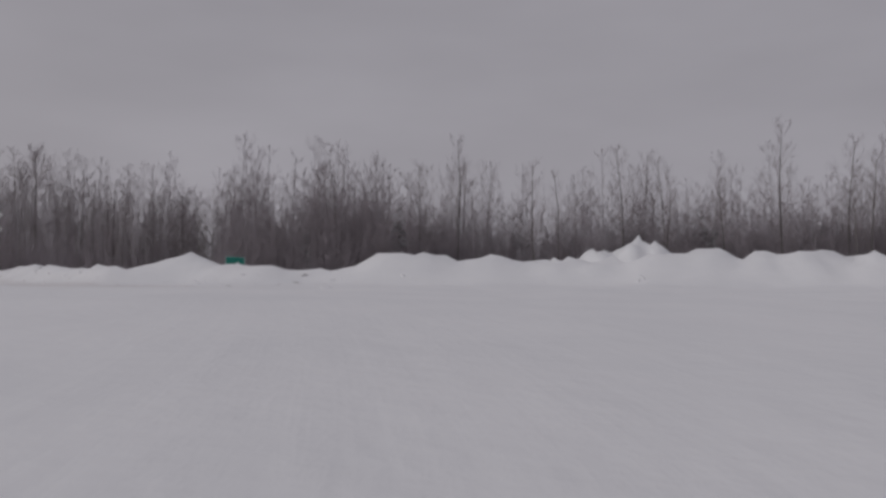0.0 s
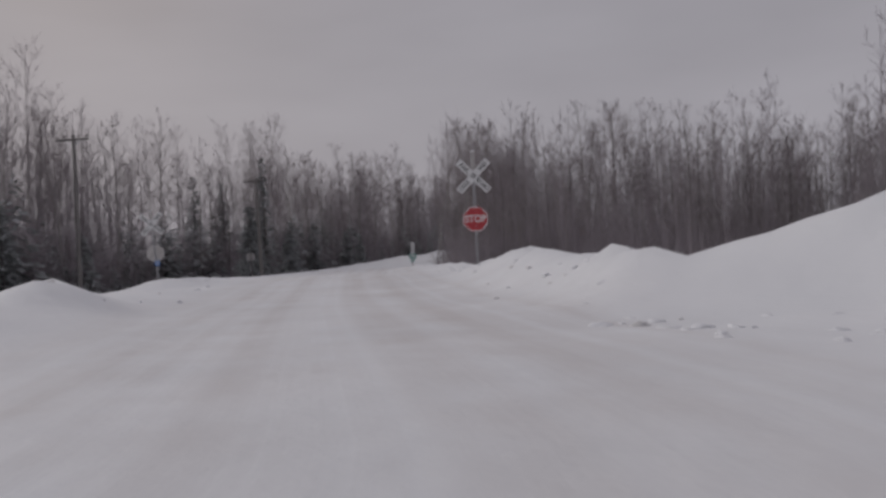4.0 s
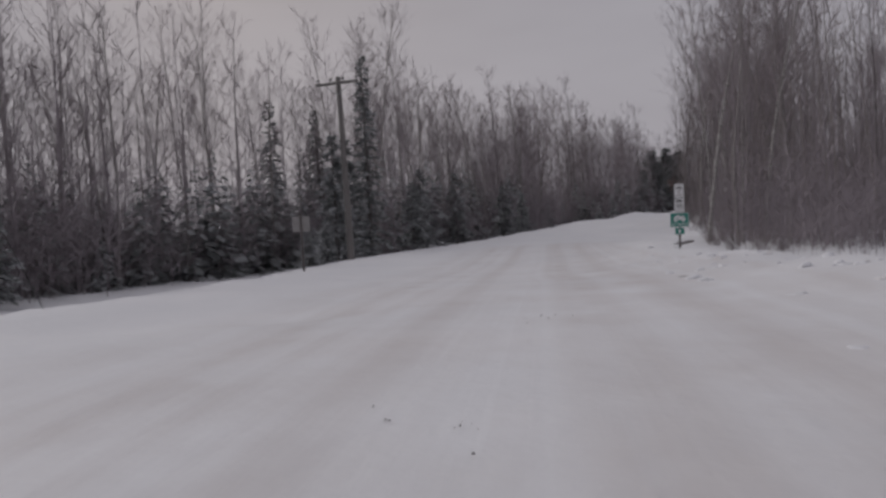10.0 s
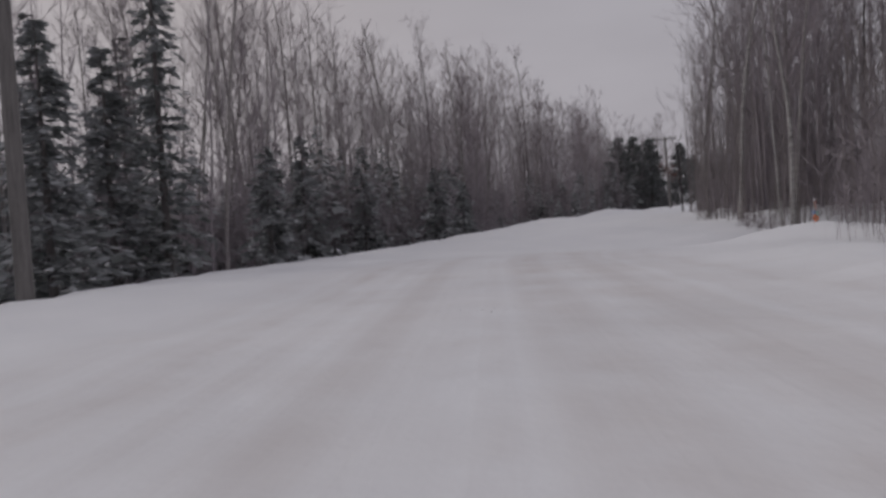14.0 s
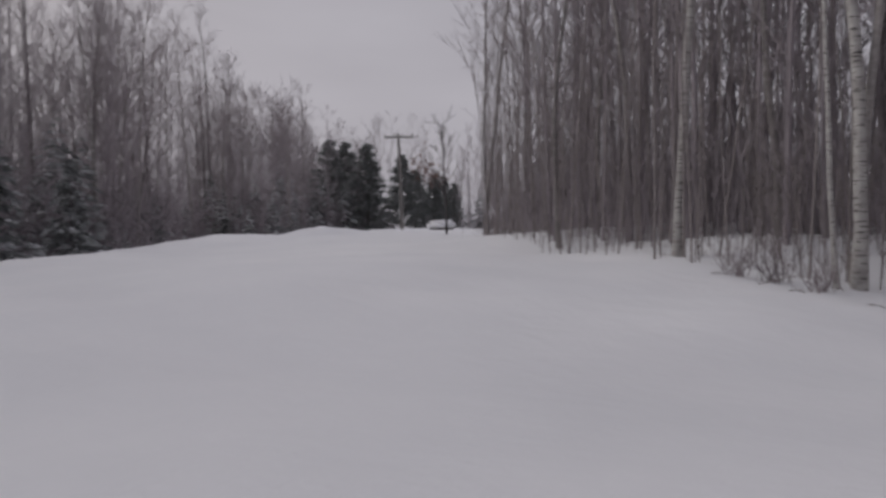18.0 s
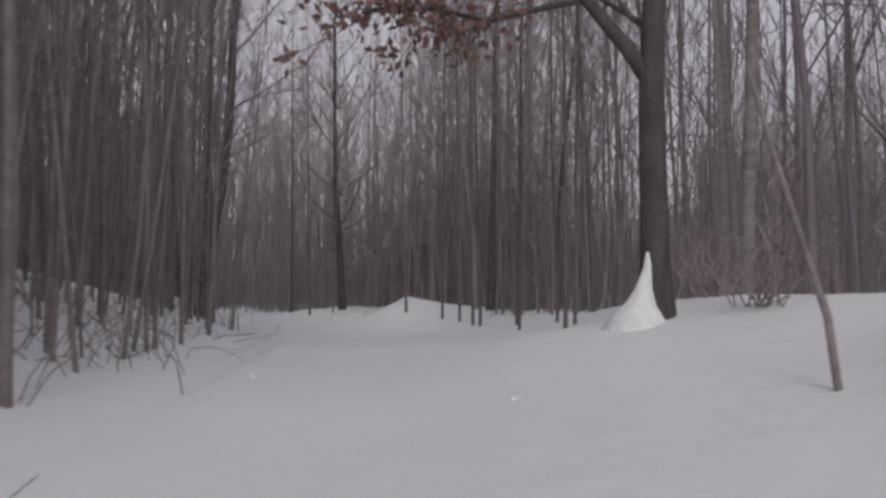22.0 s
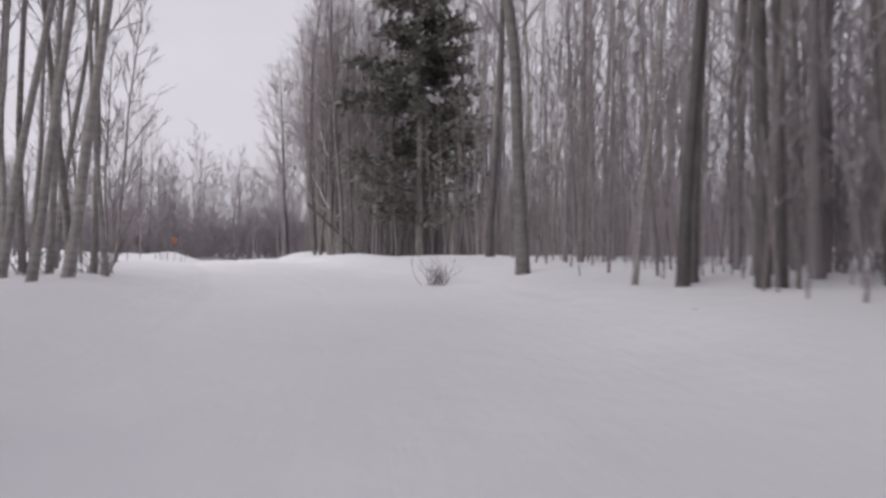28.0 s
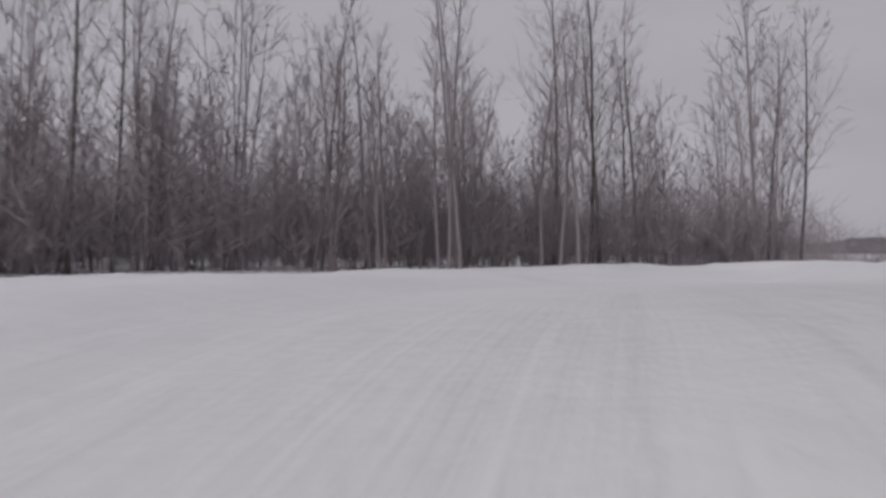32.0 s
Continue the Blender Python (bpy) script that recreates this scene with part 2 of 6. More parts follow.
GREEN = coarse("green_sign_sheeting", (0.0, 0.17, 0.13), (0.01, 0.24, 0.185), 5.0, 0.5, relief=0.03)
BLUE = coarse("blue_sign_sheeting", (0.03, 0.13, 0.38), (0.05, 0.18, 0.48), 5.0, 0.5, relief=0.03)
ORANGE = coarse("orange_sign_sheeting", (0.75, 0.16, 0.03), (0.9, 0.24, 0.05), 5.0, 0.5, relief=0.03)
YELLOW = coarse("yellow_sign_sheeting", (0.55, 0.30, 0.02), (0.68, 0.38, 0.03), 5.0, 0.5, relief=0.03)
BLACK = coarse("black_sign_ink", (0.012, 0.012, 0.012), (0.03, 0.03, 0.03), 5.0, 0.6, relief=0)
CERAMIC = coarse("insulator_glaze", (0.09, 0.085, 0.085), (0.16, 0.15, 0.15), 5.0, 0.25, relief=0)
WIRE = coarse("line_wire", (0.06, 0.06, 0.06), (0.1, 0.1, 0.1), 5.0, 0.6, relief=0)
CLOD = coarse("dirty_snow_clod", (0.66, 0.65, 0.65), (0.8, 0.79, 0.79), 7.0, 0.9, relief=0.6, vary=0.3)
# wood across the field, with the pale of haze put into its colour
FARHAZED = coarse("far_treeline_hazed_wood", (0.24, 0.213, 0.226), (0.35, 0.31, 0.328), 0.05, 0.9, relief=0)
PINENEEDLE = coarse("pine_needles", (0.10, 0.10, 0.088), (0.17, 0.168, 0.15), 2.0, 0.75, relief=0)
BACKDROP = coarse("distant_forest", (0.15, 0.145, 0.165), (0.22, 0.21, 0.235), 0.06, 0.95, relief=0)


# ---- mesh helpers ----
def mesh_of(name, verts, faces, material, smooth=True):
    me = bpy.data.meshes.new(name)
    me.from_pydata([tuple(v) for v in verts], [], [tuple(f) for f in faces])
    me.materials.append(material)
    if smooth:
        me.polygons.foreach_set("use_smooth", [True] * len(me.polygons))
    me.update()
    return me


def quad_mesh(name, verts, quads, material, smooth=True):
    me = bpy.data.meshes.new(name)
    me.vertices.add(len(verts))
    me.vertices.foreach_set("co", np.asarray(verts, np.float32).ravel())
    me.loops.add(4 * len(quads))
    me.loops.foreach_set("vertex_index", np.asarray(quads, np.int32).ravel())
    me.polygons.add(len(quads))
    me.polygons.foreach_set("loop_start", np.arange(0, 4 * len(quads), 4, dtype=np.int32))
    me.polygons.foreach_set("use_smooth", np.full(len(quads), smooth))
    me.materials.append(material)
    me.update(calc_edges=True)
    return me


def part(name, bm, material, parent, label="", at=None, smooth=False):
    """One mesh object under a thing. bm: a bmesh or a ready mesh."""
    if isinstance(bm, bpy.types.Mesh):
        me = bm
    else:
        me = bpy.data.meshes.new(name)
        bm.to_mesh(me)
        bm.free()
        me.materials.append(material)
        if smooth:
            me.polygons.foreach_set("use_smooth", [True] * len(me.polygons))
    ob = new(name, me)
    ob.parent = parent
    if at:
        ob.matrix_basis = at
    if label:
        ob["label"] = label
    return ob


def thing(name, label, category, at, group="", kind=""):
    ob = new(name)
    ob.empty_display_size = 0.3
    ob.matrix_basis = at
    return tagged(ob, label, category, group, kind)


def box(sx, sy, sz, centre=(0, 0, 0), bevel=0.0):
    bm = bmesh.new()
    bmesh.ops.create_cube(bm, size=1, matrix=Matrix.Translation(centre) @ Matrix.Diagonal((sx, sy, sz, 1)))
    if bevel:
        bmesh.ops.bevel(bm, geom=bm.edges[:], offset=bevel, segments=2, affect="EDGES")
    return bm


def rod(r1, r2, length, base=(0, 0, 0), sides=12, bm=None, turn=None):
    bm = bm or bmesh.new()
    m = Matrix.Translation(base) @ (turn or Matrix()) @ Matrix.Translation((0, 0, length / 2))
    bmesh.ops.create_cone(bm, cap_ends=True, segments=sides, radius1=r1, radius2=r2, depth=length, matrix=m)
    return bm


def plate(outline, thick, y=0.0, bevel=0.0):
    """A flat plate in the xz plane, facing -y."""
    bm = bmesh.new()
    vs = [bm.verts.new((x, y, z)) for x, z in outline]
    f = bm.faces.new(vs)
    ext = bmesh.ops.extrude_face_region(bm, geom=[f])
    bmesh.ops.translate(bm, verts=[v for v in ext["geom"] if isinstance(v, bmesh.types.BMVert)], vec=(0, thick, 0))
    bmesh.ops.recalc_face_normals(bm, faces=bm.faces)
    return bm


def rounded(w, h, r, cx=0.0, cz=0.0, n=4):
    out = []
    for sx, sz, a0 in ((1, 1, 0), (-1, 1, 90), (-1, -1, 180), (1, -1, 270)):
        for k in range(n + 1):
            a = radians(a0 + 90 * k / n)
            out.append((cx + sx * (w / 2 - r) + r * math.cos(a), cz + sz * (h / 2 - r) + r * math.sin(a)))
    return out


def ring(outer, inner, thick, y):
    """A flat ring between two outlines with the same number of corners."""
    bm = bmesh.new()
    k = len(outer)
    rows = [[bm.verts.new((x, yy, z)) for x, z in o] for o, yy in ((outer, y), (inner, y), (inner, y + thick), (outer, y + thick))]
    for a, b in zip(rows, rows[1:] + rows[:1]):
        for i in range(k):
            bm.faces.new((a[i], a[(i + 1) % k], b[(i + 1) % k], b[i]))
    bmesh.ops.recalc_face_normals(bm, faces=bm.faces)
    return bm


def disc(r, cx=0.0, cz=0.0, n=24):
    return [(cx + r * math.cos(2 * math.pi * k / n), cz + r * math.sin(2 * math.pi * k / n)) for k in range(n)]


def lettering(name, text, size, material, parent, at, label="", squeeze=1.0):
    cu = bpy.data.curves.new(name, "FONT")
    cu.body, cu.size, cu.align_x, cu.align_y, cu.extrude = text, size, "CENTER", "CENTER", 0.001
    cu.offset = size * 0.018
    cu.materials.append(material)
    ob = new(name, cu)
    ob.parent = parent
    ob.matrix_basis = at @ pose(0, 0, 0, 90, 0, 0) @ Matrix.Diagonal((squeeze, 1, 1, 1))
    if label:
        ob["label"] = label
    return ob


class Tubes:
    """Collects tapering tubes into one quad mesh."""

    def __init__(self):
        self.v, self.q, self.count = [], [], 0

    def add(self, pts, radii, sides):
        pts = np.asarray(pts, float)
        d = np.gradient(pts, axis=0)
        d /= np.linalg.norm(d, axis=1)[:, None] + 1e-9
        ref = np.where(np.abs(d[:, 2:3]) > 0.9, [[1.0, 0, 0]], [[0, 0, 1.0]])
        u = np.cross(d, ref)
        u /= np.linalg.norm(u, axis=1)[:, None] + 1e-9
        w = np.cross(d, u)
        a = np.arange(sides) * 2 * np.pi / sides
        r = np.asarray(radii, float)[:, None, None]
        self.v.append((pts[:, None] + r * (np.cos(a)[None, :, None] * u[:, None] + np.sin(a)[None, :, None] * w[:, None])).reshape(-1, 3))
        i, j = np.meshgrid(np.arange(len(pts) - 1), np.arange(sides), indexing="ij")
        b = self.count + i * sides
        self.q.append(np.stack([b + j, b + (j + 1) % sides, b + sides + (j + 1) % sides, b + sides + j], -1).reshape(-1, 4))
        self.count += len(pts) * sides

    def blade(self, p, e, w, rng):
        p, e = np.asarray(p, float), np.asarray(e, float)
        s = np.cross(e - p, rng.normal(0, 1, 3))
        s *= w / (np.linalg.norm(s) + 1e-9)
        self.v.append(np.array([p - s, p + s, e + 0.4 * s, e - 0.4 * s]))
        self.q.append(np.arange(4)[None] + self.count)
        self.count += 4

    def arrays(self):
        return np.concatenate(self.v), np.concatenate(self.q)

    def mesh(self, name, material):
        return quad_mesh(name, *self.arrays(), material)


def wander(rng, start, way, length, steps, bend, lift):
    """A bending line from start."""
    p, d = np.array(start, float), np.array(way, float)
    out = [p.copy()]
    for _ in range(steps):
        d = d + rng.normal(0, bend, 3) + (0, 0, lift)
        d /= np.linalg.norm(d)
        p = p + d * length / steps
        out.append(p.copy())
    return np.array(out)


# ---- ground ----
# the line of road and trail, carried on behind the start and past the end
ROAD = np.array([(0.0, -30.0, 0.92)] + [p[1] for p in PATH] + [(-15.0, 184.0, -0.9), (-6.0, 196.0, -0.9)])
TIMES = np.array([-6.0] + [p[0] for p in PATH] + [33.2, 35.0])


def smooth_step(a, b, x):
    t = np.clip((x - a) / (b - a), 0, 1)
    return t * t * (3 - 2 * t)


def nearest_on(line, x, y):
    """Distance to a polyline, its signed side (left positive) and the running parameter."""
    best = np.full(x.shape, 1e9)
    side, run = np.zeros(x.shape), np.zeros(x.shape)
    for k in range(len(line) - 1):
        (ax, ay), (bx, by) = line[k][:2], line[k + 1][:2]
        dx, dy = bx - ax, by - ay
        s = np.clip(((x - ax) * dx + (y - ay) * dy) / (dx * dx + dy * dy), 0, 1)
        d = np.hypot(x - ax - s * dx, y - ay - s * dy)
        c = dx * (y - ay) - dy * (x - ax)
        near = d < best
        best, side, run = np.where(near, d, best), np.where(near, np.sign(c), side), np.where(near, k + s, run)
    return best, side, run


def waves(x, y, scale, seed, octaves=3):
    """Smooth random relief from summed sine waves."""
    rng = np.random.default_rng(seed)
    z = np.zeros(np.shape(x))
    for o in range(octaves):
        for _ in range(6):
            a, ph = rng.uniform(0, 2 * np.pi, 2)
            f = 2 * np.pi / scale * 2**o * rng.uniform(0.7, 1.4)
            z = z + np.sin((x * np.cos(a) + y * np.sin(a)) * f + ph) / 2**o
    return z / 6


# ridges of ploughed or drifted snow: x, y, crest height, width
CROSSING_BANK = [(60, 33, 1.7, 2.0), (15, 38, 1.7, 2.0), (9, 38.2, 1.45, 1.9), (4, 38.5, 1.22, 1.7), (1.5, 38.2, 1.25, 1.6), (-0.8, 38.0, 1.5, 1.4), (-2.2, 37.9, 1.62, 1.2), (-3.4, 37.7, 1.5, 0.9), (-4.4, 37.6, 0.75, 1.0), (-7, 37.6, 0.8, 1.2), (-8.6, 37.4, 0.95, 1.3), (-10.6, 37.6, 1.05, 1.3), (-11.6, 38.2, 1.2, 1.2), (-12.8, 38.7, 1.4, 1.2), (-14.4, 38.2, 1.0, 1.2), (-15.8, 37.4, 0.55, 1.1), (-17.1, 38.4, 1.05, 0.9), (-18.6, 39.8, 0.75, 1.2), (-21, 42, 0.95, 1.3), (-25, 45.6, 0.85, 1.3), (-28, 48.2, 0.5, 1.2), (-30, 50, 0.05, 1.1)]
RIGHT_BANK = [(-30.5, 50.6, 0.12, 1.1), (-33, 52.8, 0.35, 1.1), (-36, 54.6, 0.26, 1.7), (-44, 60.6, 0.28, 1.7), (-50, 65.8, 0.3, 1.5), (-55, 71, 0.3, 1.5), (-61, 79, 0.2, 1.5)]
LEFT_BANK = [(-14, 4, 0.8, 2), (-18, 18, 0.6, 1.6), (-24.5, 30.4, 0.5, 1.5), (-26.4, 31.8, 0.85, 1.2), (-28.4, 33.6, 0.3, 1.2), (-31, 36, 0.15, 1.3), (-37.5, 40.2, 0.0, 1.3), (-39.4, 41.2, 0.42, 1.1), (-42, 44.0, 0.25, 1.6), (-55, 55, 0.08, 1.8), (-69, 68, 0.06, 1.8), (-82, 82, 0.02, 1.8), (-92, 100, 0.15, 2), (-104, 128, 0.4, 2)]
FIELD_CREST = [(-70, 176, 0.2, 4), (-40, 168, 0.2, 3.5), (-29, 166.2, 0.26, 2.5), (-26.4, 166.1, 0.5, 1.6), (-24.5, 165.8, 0.2, 1.6)]
TRAIL_MOUND = [(-44.0, 104.4, 0.12, 0.8), (-43.6, 103.8, 0.3, 0.85), (-43.2, 103.2, 0.5, 0.8), (-42.9, 102.6, 0.2, 0.7), (-42.6, 102.0, 0.05, 0.7)]
FAR_HEAP = [(-16, 66, 0.8, 4), (-10, 67, 1.15, 4), (-4, 68, 1.35, 4), (6, 69, 1.3, 4), (12, 70, 2.5, 3.5), (15.5, 70, 3.4, 3.2), (18.5, 70, 4.1, 3.2), (21, 70, 2.9, 3), (23, 70, 1.6, 3), (40, 70, 1.6, 4)]
BEND_BANK = [(-45.6, 108.4, 0.1, 0.8), (-44.2, 109.6, 0.45, 0.9), (-42.6, 110.8, 0.75, 0.9), (-40.9, 112.2, 0.2, 0.9)]
TRAIL_HUMP = [(-42.4, 103.3, 0.1, 0.8), (-41.4, 103.8, 0.3, 0.9), (-40.2, 104.0, 0.3, 0.9), (-39.0, 103.8, 0.15, 0.9)]
BANKS = [CROSSING_BANK, RIGHT_BANK, LEFT_BANK, FIELD_CREST, TRAIL_MOUND, FAR_HEAP, BEND_BANK, TRAIL_HUMP]
# heights of the snow away from the road and trail: x, y, z and, where it matters more, a weight
ROADSIDE_SNOW = [(-80, 96, 0.5), (-90, 113, 1.0), (-101.4, 134, 1.45), (-110, 152, 1.8), (-128, 185, 2.3), (-77.4, 101.4, 0.35), (-57, 75.5, 0.2), (-66, 88.5, 0.35), (-57, 93.5, 0.1, 4)]
TRAILSIDE_SNOW = [(-74.5, 99.4, 0.3), (-71.4, 99.0, -0.1), (-69.8, 98.1, -0.75), (-66.4, 99.3, -0.4), (-62, 101.2, -0.2), (-55.56, 96.28, 0.03, 5), (-58.4, 95.2, -0.2, 4), (-44.1, 102.6, -0.35, 1.0), (-41.5, 110.8, -0.75), (-35.4, 108.4, -0.75), (-38, 105.7, -0.8)]
FIELD_SNOW = [(-32, 166, -1.35), (-24.5, 200, -2.35, 4), (-4, 197, -2.2, 4), (-45, 200, -2.6, 4), (-35, 180, -2.3, 4), (-28, 176, -2.2, 3), (-60, 190, -2.6, 4), (-20, 165, -1.3), (-19.2, 172.6, -1.68, 3), (-4, 188, -2.4, 3), (12, 208, -3.3, 4), (30, 235, -4.2, 8), (70, 280, -5.5, 20)]
WOOD_SNOW = [(-73, 104, 0.8, 3), (-68, 104, 0.8, 3), (-63, 105, 0.85, 3), (-58, 106, 0.6, 3), (-66, 109, 1.4, 4), (-57, 110, 1.0, 3), (-76, 109, 1.2, 3)]
PINS = WOOD_SNOW + ROADSIDE_SNOW + TRAILSIDE_SNOW + FIELD_SNOW


def raw_height(x, y):
    shape = np.shape(x)
    x, y = np.ravel(np.asarray(x, float)), np.ravel(np.asarray(y, float))
    tt = np.unique(np.concatenate([np.arange(0, 32.01, 0.4)]))
    px, py, pz = (np.interp(tt, TIMES, ROAD[:, k]) for k in range(3))
    z, wsum = np.zeros(x.shape), np.zeros(x.shape)
    for a, b, c in zip(px, py, pz):
        w = 1.0 / ((x - a) ** 2 + (y - b) ** 2 + 2.0) ** 1.6
        z += w * (c - H_EYE)
        wsum += w
    for a, b, c, *heavy in PINS:
        w = (heavy[0] if heavy else 1.5) / ((x - a) ** 2 + (y - b) ** 2 + 2.0) ** 1.6
        z += w * c
        wsum += w
    z /= wsum
    d, side, run = nearest_on(ROAD, x, y)
    t = np.interp(run, np.arange(len(TIMES)), TIMES)
    off = smooth_step(1.2, 4.0, d)
    for n, bank in enumerate(BANKS):
        line = np.array(bank)
        bd, bs, br = nearest_on(line, x, y)
        hh = np.interp(br, np.arange(len(line)), line[:, 2])
        ww = np.interp(br, np.arange(len(line)), line[:, 3])
        lumpy = 1 + 0.24 * waves(x, y, 3.2, 5 + n) + (0.5 if n == 1 else 0.2) * waves(x, y, 1.3, 15 + n, 2)
        z += hh * lumpy * np.exp(-((bd / ww) ** 2) * 0.9)
        if n == 2:
            z -= 1.0 * smooth_step(1.5, 8.0, np.where(bs > 0, bd, 0.0))
        if n == 0:
            z -= 0.4 * smooth_step(2.0, 9.0, np.where(bs < 0, bd, 0.0)) * (1 - smooth_step(14, 30, bd))
    trail = smooth_step(18.5, 20.5, t)
    field = smooth_step(28.3, 29.6, t) * (side > 0)
    z += trail * (1 - 0.35 * field) * 0.28 * smooth_step(1.7, 3.4, d)
    z += off * (0.10 * waves(x, y, 7.0, 1) + 0.05 * waves(x, y, 2.2, 2))
    far = smooth_step(40, 160, d)
    z += far * (1.2 * waves(x, y, 160, 3, 2))
    return z.reshape(shape)


def axis(lo, hi, fine, reach):
    mid = np.arange(lo, hi + fine / 2, fine)
    step, out, p = fine, [], 0.0
    while p < reach:
        step *= 1.22
        p += step
        out.append(p)
    out = np.array(out)
    return np.concatenate([lo - out[::-1], mid, hi + out])


GX, GY = axis(-118, 22, 0.56, 2600), axis(-6, 212, 0.56, 2600)
XX, YY = np.meshgrid(GX, GY)
ZZ = raw_height(XX, YY)


def ground_z(x, y):
    """Height of the snow surface."""
    i = int(np.clip(np.searchsorted(GX, x) - 1, 0, len(GX) - 2))
    j = int(np.clip(np.searchsorted(GY, y) - 1, 0, len(GY) - 2))
    u, v = (x - GX[i]) / (GX[i + 1] - GX[i]), (y - GY[j]) / (GY[j + 1] - GY[j])
    return float((ZZ[j, i] * (1 - u) + ZZ[j, i + 1] * u) * (1 - v) + (ZZ[j + 1, i] * (1 - u) + ZZ[j + 1, i + 1] * u) * v)


def build_ground():
    ny, nx = XX.shape
    idx = np.arange(nx * ny).reshape(ny, nx)
    quads = np.stack([idx[:-1, :-1], idx[:-1, 1:], idx[1:, 1:], idx[1:, :-1]], -1).reshape(-1, 4)
    me = quad_mesh("ground", np.stack([XX, YY, ZZ], -1).reshape(-1, 3), quads, SNOW)
    d, side, run = nearest_on(ROAD, XX.ravel(), YY.ravel())
    t = np.interp(run, np.arange(len(TIMES)), TIMES)
    on_road = (1 - smooth_step(2.5, 5.0, d)) * smooth_step(3.0, 5.5, t) * (1 - smooth_step(16.5, 18.5, t))
    for name, values in (
        ("dirt", 0.56 * on_road),
        ("lateral", d * side),
        ("groove", (1 - smooth_step(2.2, 3.6, d)) * (0.4 + 0.6 * smooth_step(29.8, 30.8, t)) * (1 - smooth_step(32.0, 33.0, t)) * smooth_step(-2.0, 0.0, t)),
        ("lip", smooth_step(22.5, 24.0, t) * (1 - 0.88 * smooth_step(26.0, 27.5, t)) * (1 - smooth_step(30.6, 31.4, t)) * (1 - smooth_step(3.0, 4.5, d))),
    ):
        a = me.attributes.new(name, "FLOAT", "POINT")
        a.data.foreach_set("value", values.astype(np.float32))
    tagged(new("ground", me), "deep white snow over a ploughed road, verges and trail", "ground", kind="structure")


build_ground()


# ---- trees ----
def bare_tree(seed, height, girth, clear, spread, limbs, twigs, fine, rise=0.9, lean=0.0, light=False, snow=None):
    """Trunk and crown of a leafless tree: steep limbs that curve upwards into fine twigs. clear: share of the trunk with no limbs."""
    rng = np.random.default_rng(seed)
    trunk, crown = Tubes(), Tubes()
    steps, bends, limb_sides = (5, 2, 3) if light else (12, 4, 4)
    line = wander(rng, (0, 0, -0.4), (lean, 0, 1), height + 0.4, steps, 0.03, 0.04)
    share = np.linspace(0, 1, steps + 1)
    radii = girth * (1 - share) ** 0.75 + 0.01
    radii[0] *= 1.3
    trunk.add(line, radii, 4 if light else 8)
    for k in range(limbs):
        s = clear + (0.98 - clear) * ((k + rng.uniform(0, 1)) / limbs)
        p = np.array([np.interp(s, share, line[:, c]) for c in range(3)])
        a = k * 2.4 + rng.uniform(-0.5, 0.5)
        up = rise * rng.uniform(0.6, 1.4) + 0.6 * s
        way = np.array([math.cos(a), math.sin(a), up])
        way /= np.linalg.norm(way)
        size = spread * height * (1.02 - s) ** 0.75 * rng.uniform(0.6, 1.25) + 0.5
        base = max(0.012, float(np.interp(s, share, radii)) * 0.38)
        limb = wander(rng, p, way, size, bends, 0.08, 0.09)
        crown.add(limb, np.linspace(base, 0.007, bends + 1), limb_sides)
        if snow and rng.uniform() < 0.6:
            snow.add(limb + (0, 0, base * 0.7), np.linspace(base * 0.7, 0.01, bends + 1), 4)
        for _ in range(twigs):
            f = rng.uniform(0.15, 1.0)
            q = np.array([np.interp(f, np.linspace(0, 1, bends + 1), limb[:, c]) for c in range(3)])
            way2 = way + rng.normal(0, 0.48, 3) + (0, 0, 0.3)
            way2 /= np.linalg.norm(way2)
            reach = size * rng.uniform(0.2, 0.42) + 0.25
            crown.blade(q, q + way2 * reach, 0.015 if light else 0.0095, rng)
            for _ in range(fine):
                q2 = q + way2 * reach * rng.uniform(0.15, 1)
                way3 = way2 + rng.normal(0, 0.42, 3) + (0, 0, 0.25)
                way3 /= np.linalg.norm(way3)
                crown.blade(q2, q2 + way3 * reach * rng.uniform(0.4, 0.9), 0.013 if light else 0.0075, rng)
    return trunk, crown


def fan_clump(seed, height, stems):
    """Several slim trunks spreading from one foot, as poplars grow at a field's edge."""
    rng = np.random.default_rng(seed)
    vs, qs, base = [], [], 0
    for k in range(stems):
        v, q = joined(*bare_tree(seed * 10 + k, height * rng.uniform(0.65, 1.05), 0.05, 0.2, 0.28, 11, 4, 2, rise=1.1, lean=rng.uniform(0.03, 0.22), light=True))
        a = rng.uniform(0, 6.28)
        turn = np.array([[math.cos(a), -math.sin(a), 0], [math.sin(a), math.cos(a), 0], [0, 0, 1]])
        vs.append(v @ turn.T + (rng.normal(0, 0.35), rng.normal(0, 0.35), 0))
        qs.append(q + base)
        base += len(v)
    return np.concatenate(vs), np.concatenate(qs)


